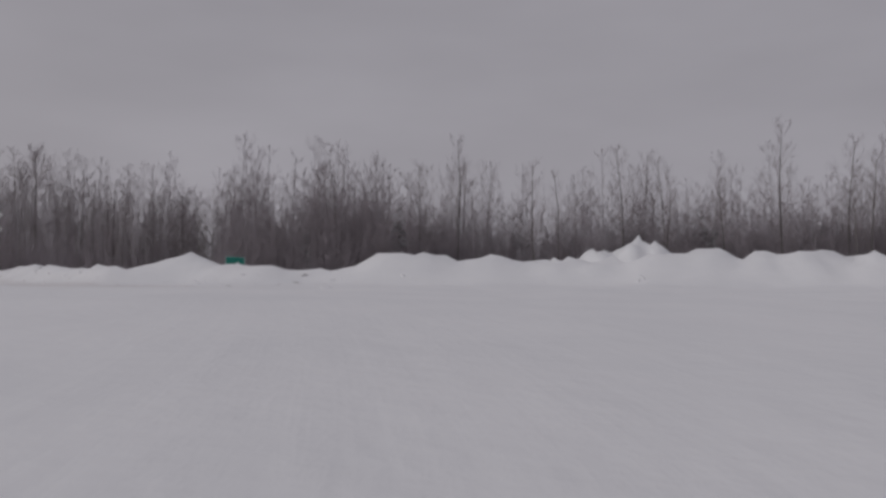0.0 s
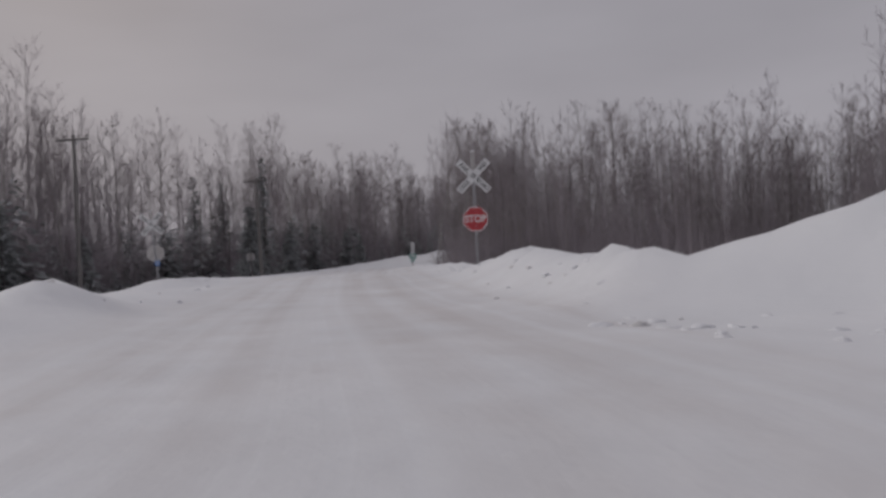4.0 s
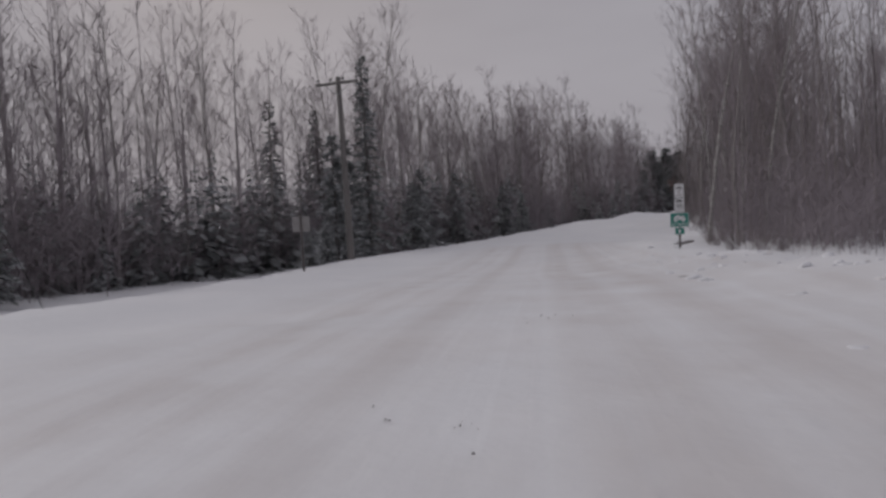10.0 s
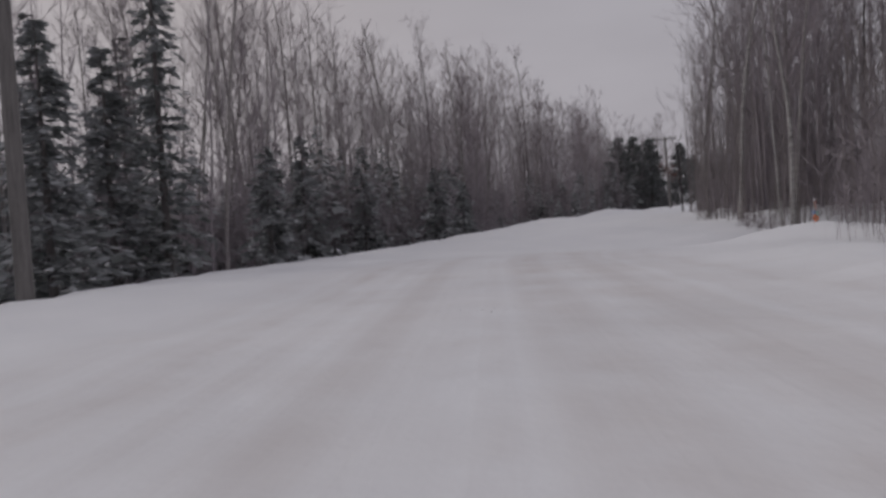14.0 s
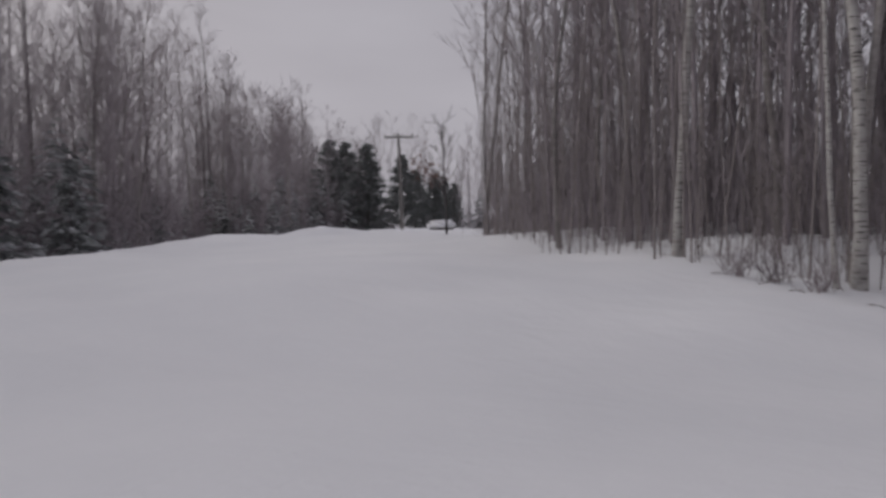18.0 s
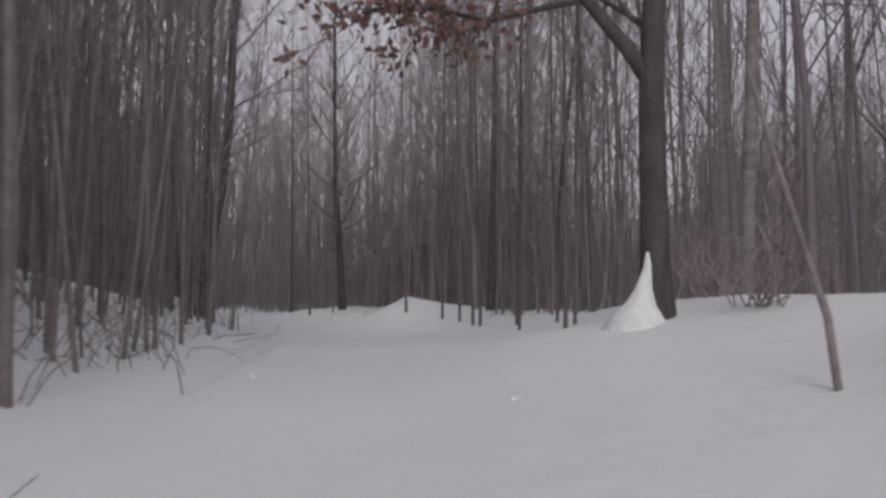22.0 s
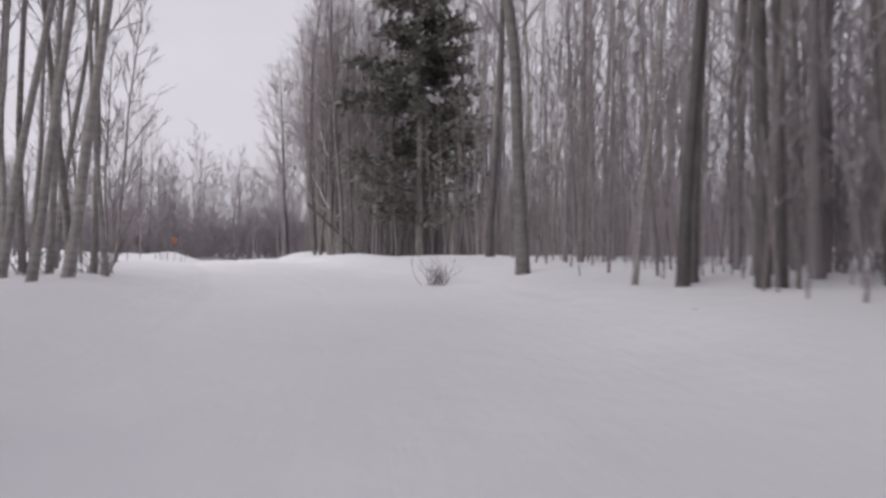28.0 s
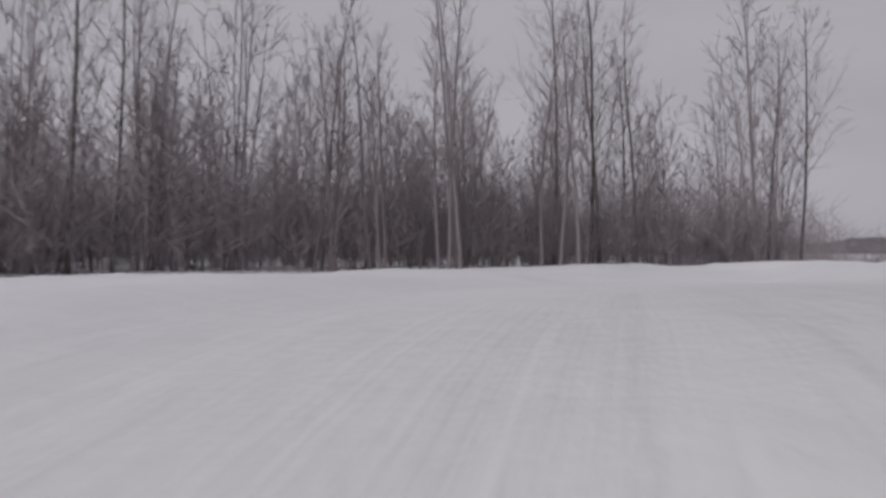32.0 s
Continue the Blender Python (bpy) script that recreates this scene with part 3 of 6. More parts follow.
def stem_tree(seed, height, girth, twigs=7):
    """A thin straight understorey stem with short upswept twigs."""
    rng = np.random.default_rng(seed)
    t, crown = Tubes(), Tubes()
    line = wander(rng, (0, 0, -0.3), (rng.normal(0, 0.05), rng.normal(0, 0.05), 1), height + 0.3, 5, 0.035, 0.04)
    t.add(line, np.linspace(girth, 0.008, 6), 4)
    for k in range(twigs):
        s = rng.uniform(0.25, 1.0)
        p = np.array([np.interp(s, np.linspace(0, 1, 6), line[:, c]) for c in range(3)])
        a = rng.uniform(0, 6.28)
        way = np.array([math.cos(a), math.sin(a), rng.uniform(0.8, 2.2)])
        way /= np.linalg.norm(way)
        end = p + way * height * rng.uniform(0.08, 0.2)
        crown.add([p, end], (0.008, 0.004), 3)
        for _ in range(2):
            q = p + (end - p) * rng.uniform(0.3, 1)
            crown.blade(q, q + (way + rng.normal(0, 0.35, 3)) * height * rng.uniform(0.04, 0.09), 0.004, rng)
    return t, crown


def joined(t, c):
    (v1, q1), (v2, q2) = t.arrays(), c.arrays()
    return np.concatenate([v1, v2]), np.concatenate([q1, q2 + len(v1)])


def spruce_meshes(seed, height, width, snow=0.25, bare=0.05, droop=0.25):
    """Trunk, needle sprays and the snow lying on them."""
    rng = np.random.default_rng(seed)
    trunk = Tubes()
    trunk.add([(0, 0, -0.4), (0, 0, height * 0.5), (0, 0, height)], (0.022 * height / 2 + 0.05, 0.012 * height / 2 + 0.03, 0.01), 7)
    green_v, green_q, white_v, white_q = [], [], [], []

    def blade(v, q, p, way, length, w, tilt):
        way = way / np.linalg.norm(way)
        side = np.cross(way, (0, 0, 1.0))
        side = side / (np.linalg.norm(side) + 1e-6) + np.array([0, 0, tilt])
        b = len(v)
        v.extend([p, p + way * length * 0.45 + side * w, p + way * length, p + way * length * 0.45 - side * w])
        q.append((b, b + 1, b + 2, b + 3))

    z = height * bare + 0.25
    while z < height * 0.99:
        s = z / height
        reach = width * (1 - s) ** 0.85 * rng.uniform(0.8, 1.15) + 0.12
        count = 6 if s < 0.8 else 4
        for k in range(count):
            a = rng.uniform(0, 6.28)
            out = np.array([math.cos(a), math.sin(a), 0.0])
            r = reach * rng.uniform(0.7, 1.15)
            for m in range(11):
                f = (m + 0.5) / 11
                p = np.array([0, 0, z]) + out * r * f + (0, 0, -droop * r * f * f + rng.normal(0, 0.04))
                way = out * rng.uniform(0.5, 1.1) + np.array([-out[1], out[0], 0]) * rng.normal(0, 0.75) + (0, 0, rng.uniform(-0.55, 0.1))
                size = (0.30 + 0.17 * reach) * rng.uniform(0.6, 1.1)
                blade(green_v, green_q, p, way, size, size * 0.24, rng.normal(0, 0.5))
                if rng.uniform() < snow * (0.3 + f) and m > 1:
                    blade(white_v, white_q, p + (0, 0, 0.05), way * (1, 1, 0.4), size * 0.62, size * 0.16, rng.normal(0, 0.2))
        z += 0.16 + 0.012 * height
    meshes = {"trunk": trunk.mesh("spruce_trunk", BARK_DARK), "needles": quad_mesh("needles", green_v, green_q, NEEDLE, False)}
    if white_q:
        meshes["snow_load"] = quad_mesh("snow_load", white_v, white_q, LOOSE, False)
    return meshes


def make_tree(name, label, meshes, at, group):
    ob = thing(name, label, "tree", at, group)
    for key, me in meshes.items():
        p = part(key, me, None, ob)
        if key in ("snow_load", "needles"):
            p["kind"] = "stuff"
    return ob


def tree_kind(seed, bark, *shape, **more):
    trunk, crown = bare_tree(seed, *shape, **more)
    return {"trunk": trunk.mesh("trunk", bark), "crown": crown.mesh("crown", TWIG)}


# outlines of the wooded ground
LEFT_WOOD = [(-52, -10), (-59, 25), (-63, 40), (-72, 48), (-84, 60), (-88, 72), (-92, 86), (-104, 104), (-120, 128), (-131, 150), (-145, 200), (-215, 190), (-160, 60), (-120, -10)]
SOUTH_WOOD = [(-51, 73.5), (-57, 76), (-61, 82), (-63.5, 89), (-60, 92.5), (-54, 94.8), (-49.5, 98.3), (-46, 100.1), (-40, 104), (-36, 107.5), (-28, 116), (-22, 121), (20, 118), (30, 92), (-20, 85), (-40, 76)]
NORTH_WOOD = [(-87, 118), (-82.5, 108.5), (-77, 101), (-74, 99.2), (-69, 99.2), (-66.5, 98.2), (-64.3, 98.1), (-61.5, 98.8), (-59.6, 99.3), (-57.4, 100.2), (-53.3, 102.5), (-47, 105.6), (-43, 110), (-36, 119), (-33.5, 125), (-30.6, 130), (-30.3, 138), (-33, 141), (-60, 142), (-92, 138)]
EAST_WOOD = [(-22, 122), (-23.5, 129), (-22, 136), (-20, 143), (-16.5, 150), (-18, 158), (-19.5, 163), (-18, 173), (-12, 176), (2, 172), (12, 140), (8, 122)]
CORNER_WOOD = [(-20.3, 157.5), (-19.2, 163), (-18.6, 171), (-17.4, 174.6), (-13, 175.5), (-11, 158)]
TRAIL_SOUTH = [(-54, 94.8), (-49.5, 98.3), (-46, 100.1), (-40, 104), (-36, 107.5), (-33, 105), (-44, 96), (-53, 92)]
TRAIL_EDGE = [(-68.2, 97.9), (-66.5, 97.2), (-64.0, 97.6), (-61.5, 98.5), (-57.4, 100.0), (-53.3, 102.2), (-54.5, 104.2), (-61.5, 101.8), (-67.5, 100.6)]
FAR_WOOD = [(-30, 197), (-26, 199), (-12, 202), (3, 201), (7, 212), (-10, 232), (-34, 226)]
FIELD_WOOD = [(-84, 196), (-64, 200), (-48, 196), (-36, 193), (-28, 198), (-30, 212), (-60, 226), (-90, 215)]
BACK_WOOD = [(70, 82), (20, 88), (-20, 84), (-20, 88), (20, 95), (40, 130), (90, 130)]
ROAD_END_WOOD = [(-96, 150), (-110, 165), (-124, 172), (-150, 230), (-80, 230), (-70, 175), (-84, 152)]


def inside(poly, x, y):
    hit = np.zeros(x.shape, bool)
    for (ax, ay), (bx, by) in zip(poly, poly[-1:] + poly[:-1]):
        cross = (ay > y) != (by > y)
        hit ^= cross & (x < (bx - ax) * (y - ay) / (by - ay if by != ay else 1e-9) + ax)
    return hit


def spots(poly, count, gap, seed, clear=2.3, depth=None, taken=None, front=None, inset=0.0):
    """Random places in a wooded outline, apart from each other and clear of the way."""
    rng = np.random.default_rng(seed)
    xs, ys = zip(*poly)
    edge = np.array(poly[:front] if front else poly + [poly[0]])
    cells, kept = {}, []

    def enter(x, y):
        cells.setdefault((int(x // gap), int(y // gap)), []).append((x, y))

    for x, y in taken or []:
        enter(x, y)
    for _ in range(30):
        x, y = rng.uniform(min(xs), max(xs), 3 * count + 50), rng.uniform(min(ys), max(ys), 3 * count + 50)
        chance = rng.uniform(0, 1, x.shape)
        good = inside(poly, x, y)
        x, y, chance = x[good], y[good], chance[good]
        good = nearest_on(ROAD, x, y)[0] >= clear
        if inset:
            good &= nearest_on(edge, x, y)[0] >= inset
        if depth:
            good &= nearest_on(edge, x, y)[0] <= inset + depth * chance**1.5
        for a, b in zip(x[good].tolist(), y[good].tolist()):
            ca, cb = int(a // gap), int(b // gap)
            if any((a - p) ** 2 + (b - q) ** 2 < gap * gap for i in (-1, 0, 1) for j in (-1, 0, 1) for p, q in cells.get((ca + i, cb + j), ())):
                continue
            enter(a, b)
            kept.append((a, b))
            if len(kept) == count:
                return kept
    return kept


def stuff_of(name, label, kinds, places, material, seed, category="woods", low=0.75, high=1.2, uneven=0.0):
    """Many plants joined into one mesh; uneven lets their height swell and sink along the wood."""
    rng = np.random.default_rng(seed)
    vs, qs, base = [], [], 0
    for n, (x, y) in enumerate(places):
        v, q = kinds[int(rng.integers(len(kinds)))]
        a, s = rng.uniform(0, 6.28), rng.uniform(low, high) * (1 + uneven * float(waves(x, y, 13.0, 77, 2)))
        c, d = math.cos(a), math.sin(a)
        turn = np.array([[c, -d, 0], [d, c, 0], [0, 0, 1]]) * s
        vs.append(v @ turn.T + (x, y, ground_z(x, y)))
        qs.append(q + base)
        base += len(v)
    me = quad_mesh(name, np.concatenate(vs), np.concatenate(qs), material)
    return tagged(new(name, me), label, category, kind="stuff")


def thicket(seed, height, width, count, twigs=8, breadth=0.009, stem=0.012, spray=0.5):
    """A clump of thin upright brush, clear at the foot and hazy with fine twigs above."""
    rng = np.random.default_rng(seed)
    t = Tubes()
    for _ in range(count):
        p = np.array([rng.uniform(-1, 1) * width, rng.uniform(-1, 1) * width, -0.2])
        h = height * rng.uniform(0.55, 1.15)
        way = np.array([rng.normal(0, 0.09), rng.normal(0, 0.09), 1.0])
        t.blade(p, p + way * h, stem, rng)
        for _ in range(twigs):
            q = p + way * h * rng.uniform(0.17, 0.95)
            way2 = np.array([rng.normal(0, spray), rng.normal(0, spray), 1])
            t.blade(q, q + way2 * min(h * rng.uniform(0.1, 0.26), 0.9), breadth, rng)
    return t.arrays()


def tangle(seed, size):
    """Low arching twigs round the feet of saplings."""
    rng = np.random.default_rng(seed)
    t = Tubes()
    for _ in range(9):
        a = rng.uniform(0, 6.28)
        line = wander(rng, (rng.normal(0, 0.3), rng.normal(0, 0.3), -0.05), (math.cos(a), math.sin(a), rng.uniform(0.4, 2.0)), size * rng.uniform(0.4, 0.9), 4, 0.25, -0.12)
        t.add(line, (0.005, 0.0045, 0.004, 0.003, 0.002), 3)
    return t.arrays()


def small_fir(seed, height, width):
    """A low fir of coarse drooping sprays, for the depth of the wood."""
    rng = np.random.default_rng(seed)
    v, q = [], []
    for k in range(150):
        s = rng.uniform(0.03, 1.0)
        z, reach = height * s, width * (1 - s) ** 0.8 + 0.15
        a = rng.uniform(0, 6.28)
        out = np.array([math.cos(a), math.sin(a), 0.0])
        p = np.array([0, 0, z]) + out * reach * rng.uniform(0.0, 0.5)
        e = p + out * reach * rng.uniform(0.5, 0.8) + (0, 0, -0.3 * reach * rng.uniform(0, 1) - 0.1)
        side = np.array([-out[1], out[0], rng.normal(0, 0.4)]) * reach * 0.2
        m = (p + e) / 2
        b = len(v)
        v.extend([p, m + side, e, m - side])
        q.append((b, b + 1, b + 2, b + 3))
    return np.array(v), np.array(q)


ASPENS = [tree_kind(11 + k, BARK_PALE, 14.0 + 1.1 * (k % 4), 0.062 + 0.009 * (k % 3), 0.36 + 0.06 * (k % 3), 0.29, 20, 6, 4, rise=1.05) for k in range(6)]
BIRCHES = [tree_kind(31 + k, BIRCH, 14.5 + k, 0.085, 0.4, 0.29, 18, 6, 4, rise=0.95, lean=0.05) for k in range(3)]
DARKS = [tree_kind(41 + k, BARK_DARK, 13.0 + 1.3 * k, 0.088, 0.3, 0.31, 20, 7, 4, rise=0.95) for k in range(4)]
ROUND = [tree_kind(51 + k, BARK_DARK, 12.0 + k, 0.15, 0.25, 0.45, 34, 9, 6, rise=0.65) for k in range(2)]
SPRUCES = [spruce_meshes(61, 11.0, 1.9, 0.35), spruce_meshes(62, 7.5, 1.6, 0.4), spruce_meshes(63, 5.0, 1.35, 0.45), spruce_meshes(64, 13.5, 1.9, 0.2)]


def light_kind(seed, height, girth, clear, spread, limbs, twigs, fine):
    return joined(*bare_tree(seed, height, girth, clear, spread, limbs, twigs, fine, rise=1.0, light=True))


FAR_KINDS = [light_kind(71 + k, 11.5 + 1.4 * (k % 4), 0.055, 0.2, 0.28, 14, 4, 2) for k in range(5)]
BROOMS = [fan_clump(121 + k, 9.5 + 1.2 * k, 3 + k) for k in range(4)]
STEM_KINDS = [stem_tree(81 + k, 4.6 + 1.0 * k, 0.014 + 0.0035 * k) for k in range(6)]
THICKETS = [thicket(95 + k, 2.6 + 0.6 * k, 1.1, 9) for k in range(4)]
HAZES = [thicket(195 + k, 2.8 + 0.6 * k, 1.3, 9, 9, 0.012, 0.008, 0.85) for k in range(4)]
TALL_HAZES = [thicket(205 + k, 5.0 + 0.9 * k, 1.7, 12, 12, 0.014, 0.009, 0.75) for k in range(4)]
FIRS = [small_fir(105 + k, 3.4 + 1.4 * k, 1.15 + 0.28 * k) for k in range(4)]
TANGLES = [tangle(97 + k, 0.6 + 0.15 * k) for k in range(4)]
BRUSH_KINDS = [joined(*stem_tree(91 + k, 1.6 + 0.4 * k, 0.012, 10)) for k in range(4)]
SAPLING_MESHES = [(t.mesh("sapling", STEM), c.mesh("crown", TWIG)) for t, c in STEM_KINDS]
STEM_KINDS = [joined(t, c) for t, c in STEM_KINDS]

LABELS = {
    "aspen": "tall bare grey aspen standing in deep snow",
    "birch": "pale bare birch with dark bark marks in snow",
    "dark": "bare dark-barked tree with ascending branches in snow",
    "spruce": "dark green spruce dusted with fresh snow",
}


def plant(kind, meshes_list, places, seed, group, tall=1.0):
    rng = np.random.default_rng(seed)
    first = {}
    for x, y in places:
        k = int(rng.integers(len(meshes_list)))
        s = rng.uniform(0.8, 1.18) * tall
        m = pose(x, y, ground_z(x, y), rng.normal(0, 1.3), rng.normal(0, 1.3), rng.uniform(0, 360))
        if k not in first:
            ob = make_tree(kind + "_tree" if kind != "dark" else "bare_tree", LABELS[kind], meshes_list[k], m, group)
            ob.scale = (s, s, s)
            first[k] = ob
        else:
            ob = copy_thing(first[k], m)
            ob.scale = (s, s, s)


def fill(poly, seed, group, aspen=0, birch=0, dark=0, spruce=0, far=0, stems=0, brush=0, thick=0, firs=0, clear=2.4, depth=12, near=0, tall=1.0, front=None, inset=0.0, grey=None, bulk=1.0, kinds=None, tangled=0, brushes=None):
    taken = []
    for kind, meshes_list, count, gap in (("spruce", SPRUCES, spruce, 2.2), ("aspen", ASPENS, aspen, 1.1), ("birch", BIRCHES, birch, 1.5), ("dark", DARKS, dark, 1.4)):
        if count:
            places = spots(poly, count, gap, seed + len(kind), clear, depth, taken, front)
            taken += places
            plant(kind, meshes_list, places, seed + 3 * len(kind), group, tall)
    if far:
        stuff_of("woods", "dense leafless woods behind the front trees", kinds or FAR_KINDS, spots(poly, far, 0.9, seed + 50, clear + 2, depth * 3 if depth else None, None, front, inset), grey or FARWOOD, seed + 51, low=0.75 * tall, high=1.2 * tall, uneven=0.3)
    if thick:
        stuff_of("underbrush", "dense leafless underbrush filling the wood", brushes or THICKETS, spots(poly, thick, 0.8, seed + 80, clear + 1.6, depth * 2.2 if depth else None, None, front, inset), FARWOOD, seed + 81, "brush", 0.55 * bulk, 1.35 * bulk, 0.35)
    if firs:
        stuff_of("young_firs", "dark young firs filling the depth of the wood", FIRS, spots(poly, firs, 1.0, seed + 90, clear + 4, depth * 2.2, None, front, inset), NEEDLE, seed + 91, "firs", 0.7, 1.3)
    if stems:
        places = spots(poly, stems, 0.25, seed + 60, clear, depth * 1.3 if depth else None, None, front)
        at = nearest_on(ROAD, np.array([p[0] for p in places]), np.array([p[1] for p in places]))[0]
        order = np.argsort(at)
        rng = np.random.default_rng(seed + 62)
        for n in order[:near]:
            x, y = places[n]
            stem, crown = SAPLING_MESHES[int(rng.integers(6))]
            ob = new("sapling", stem)
            part("crown", crown, None, ob)
            s = rng.uniform(0.7, 1.15)
            ob.matrix_basis = pose(x, y, ground_z(x, y), rng.normal(0, 2), rng.normal(0, 2), rng.uniform(0, 360)) @ Matrix.Diagonal((s, s, s, 1))
            tagged(ob, "thin bare sapling standing in deep snow", "sapling", "saplings beside the trail")
        stuff_of("saplings", "thicket of thin bare saplings in snow", STEM_KINDS, [places[n] for n in order[near:]], STEM, seed + 61, "saplings")
    if tangled:
        stuff_of("tangled_twigs", "low arching bare twigs poking out of the snow", TANGLES, spots(poly, tangled, 0.3, seed + 75, clear - 0.3, depth * 0.5 if depth else None, None, front), STEM, seed + 76, "twigs")
    if brush:
        stuff_of("brush", "low bare brush along the wood edge", BRUSH_KINDS, spots(poly, brush, 0.2, seed + 70, clear - 0.3, depth * 0.5, None, front), STEM, seed + 71, "brush")


FRONT_STRIP = [(-70, 46), (-82, 59), (-88, 72), (-92, 85), (-104, 104), (-120, 128), (-126, 124), (-111, 99), (-99, 82), (-94, 69), (-88, 56), (-76, 43)]
fill(FRONT_STRIP, 900, "trees along the road", aspen=50, birch=12, dark=10, far=60, thick=380, firs=110, depth=9, clear=7, tall=1.08, bulk=1.3, brushes=HAZES)
fill([(-76, 49), (-87, 62), (-93, 60), (-82, 44)], 930, "trees along the road", far=45, depth=None, tall=1.1)
fill(LEFT_WOOD, 1000, "trees along the road", aspen=14, birch=4, dark=14, spruce=11, far=360, thick=650, firs=260, bulk=1.45, depth=18, clear=7, front=11, brushes=HAZES)
fill([(-111, 115), (-122, 131), (-132, 152), (-139, 176), (-150, 172), (-141, 146), (-128, 122)], 950, "trees along the road", aspen=22, dark=14, far=60, thick=220, depth=8, tall=1.25, front=4, bulk=1.4, brushes=HAZES)
fill([(-117, 138), (-121, 154), (-123, 170), (-135, 185), (-140, 160), (-127, 138)], 970, "trees along the road", aspen=10, far=70, thick=140, firs=60, depth=12, front=3, tall=0.95, bulk=1.3, brushes=HAZES)
fill(SOUTH_WOOD, 2000, "trees between road and trail", aspen=32, birch=5, dark=8, far=95, stems=640, brush=100, thick=700, depth=9, near=70, tall=0.66, bulk=1.1, front=13, inset=1.6, tangled=110)
fill([(-47.5, 68.5), (-54, 74), (-61, 83), (-66, 90), (-62, 91), (-56, 85), (-47, 75)], 2200, "trees between road and trail", thick=420, depth=None, clear=5, brushes=HAZES, bulk=0.7)
fill(TRAIL_SOUTH, 2700, "trees between road and trail", aspen=5, dark=3, far=22, depth=6, clear=3.0, front=5, tall=0.9)
fill([(-73, 99.5), (-68, 98.6), (-64, 98.6), (-58, 100.6), (-57, 103), (-64, 101.5), (-73, 102.5)], 2550, "saplings beside the trail", brush=200, depth=10, clear=2.2)
fill(TRAIL_EDGE, 2500, "saplings beside the trail", stems=170, clear=2.0, depth=None, near=60, tangled=50)
fill([(-77, 103), (-60, 103.5), (-57, 112), (-75, 113)], 2900, "trees beside the trail", aspen=5, far=40, thick=160, depth=12, bulk=0.8)
fill([(-71, 101), (-57, 102), (-56, 106), (-71, 105.5)], 2950, "trees beside the trail", thick=130, depth=None, clear=2.5, bulk=0.6)
fill([(-84, 112), (-78, 103.5), (-72, 101.5), (-70, 108), (-80, 119)], 2980, "trees beside the trail", far=60, thick=260, depth=None, clear=3, bulk=0.95)
fill(NORTH_WOOD, 3000, "trees beside the trail", aspen=28, birch=1, dark=5, far=55, stems=950, brush=160, thick=380, bulk=0.9, depth=9, near=110, front=18, inset=2.4, clear=2.15, tangled=170)
fill([(-52, 104), (-47, 107), (-43, 111.5), (-36, 121), (-45, 130), (-60, 118)], 3400, "trees beside the trail", far=50, stems=160, thick=160, bulk=1.0, depth=None, clear=3.0)
fill([(-36, 108.5), (-28, 117), (-20, 120), (-10, 110), (-25, 98), (-38, 100)], 3600, "trees beside the trail", far=60, stems=160, thick=240, bulk=1.0, depth=None, clear=3.0)
fill(EAST_WOOD, 4000, "trees beside the trail", aspen=14, birch=2, dark=7, far=150, stems=420, brush=60, thick=520, depth=8, near=40, front=10, inset=2.5)
fill([(-23.5, 121), (-21.5, 134), (-8, 134), (-8, 118)], 4300, "trees beside the trail", far=70, thick=150, depth=None, tall=1.1, bulk=1.2, clear=3.0)
fill(CORNER_WOOD, 4500, "trees beside the trail", dark=9, far=30, stems=110, thick=130, depth=6, near=10, tall=0.9, front=4, inset=0.8)
fill(FAR_WOOD, 5000, "trees across the field", dark=4, far=44, thick=950, depth=9, tall=0.85, front=4, grey=FARHAZED, kinds=BROOMS, bulk=1.05, brushes=HAZES)
fill([(12, 233), (30, 223), (62, 212), (72, 224), (30, 247)], 5700, "trees across the field", thick=300, far=10, depth=14, tall=0.45, grey=FARHAZED, brushes=HAZES)
fill([(-9, 201.5), (3, 200), (6, 207), (-8, 209)], 5900, "trees across the field", dark=5, depth=6, tall=0.9)
fill([(-18.4, 173.8), (-16, 172.4), (-12.5, 175.5), (-15.2, 177)], 5950, "trees across the field", thick=55, depth=None, clear=2, bulk=0.7)
fill(FIELD_WOOD, 5500, "trees across the field", dark=4, far=48, thick=900, depth=9, tall=0.6, front=5, grey=FARHAZED, kinds=BROOMS, bulk=1.1, brushes=HAZES)
fill(BACK_WOOD, 6000, "trees behind the crossing", aspen=10, dark=8, spruce=2, far=240, thick=420, firs=40, depth=12, front=4, bulk=1.0, tall=0.85, brushes=TALL_HAZES)
fill([(-24, 80), (-2, 82), (-2, 95), (-24, 93)], 6200, "trees behind the crossing", far=70, thick=120, depth=None, tall=0.92, brushes=TALL_HAZES)
fill([(-5, 86), (20, 88), (70, 82), (70, 93), (20, 97), (-5, 93)], 6400, "trees behind the crossing", far=110, thick=420, depth=None, tall=0.85, brushes=TALL_HAZES)
fill(ROAD_END_WOOD, 7000, "trees at the road's end", dark=8, spruce=5, far=110, thick=160, firs=60, depth=20, brushes=HAZES)


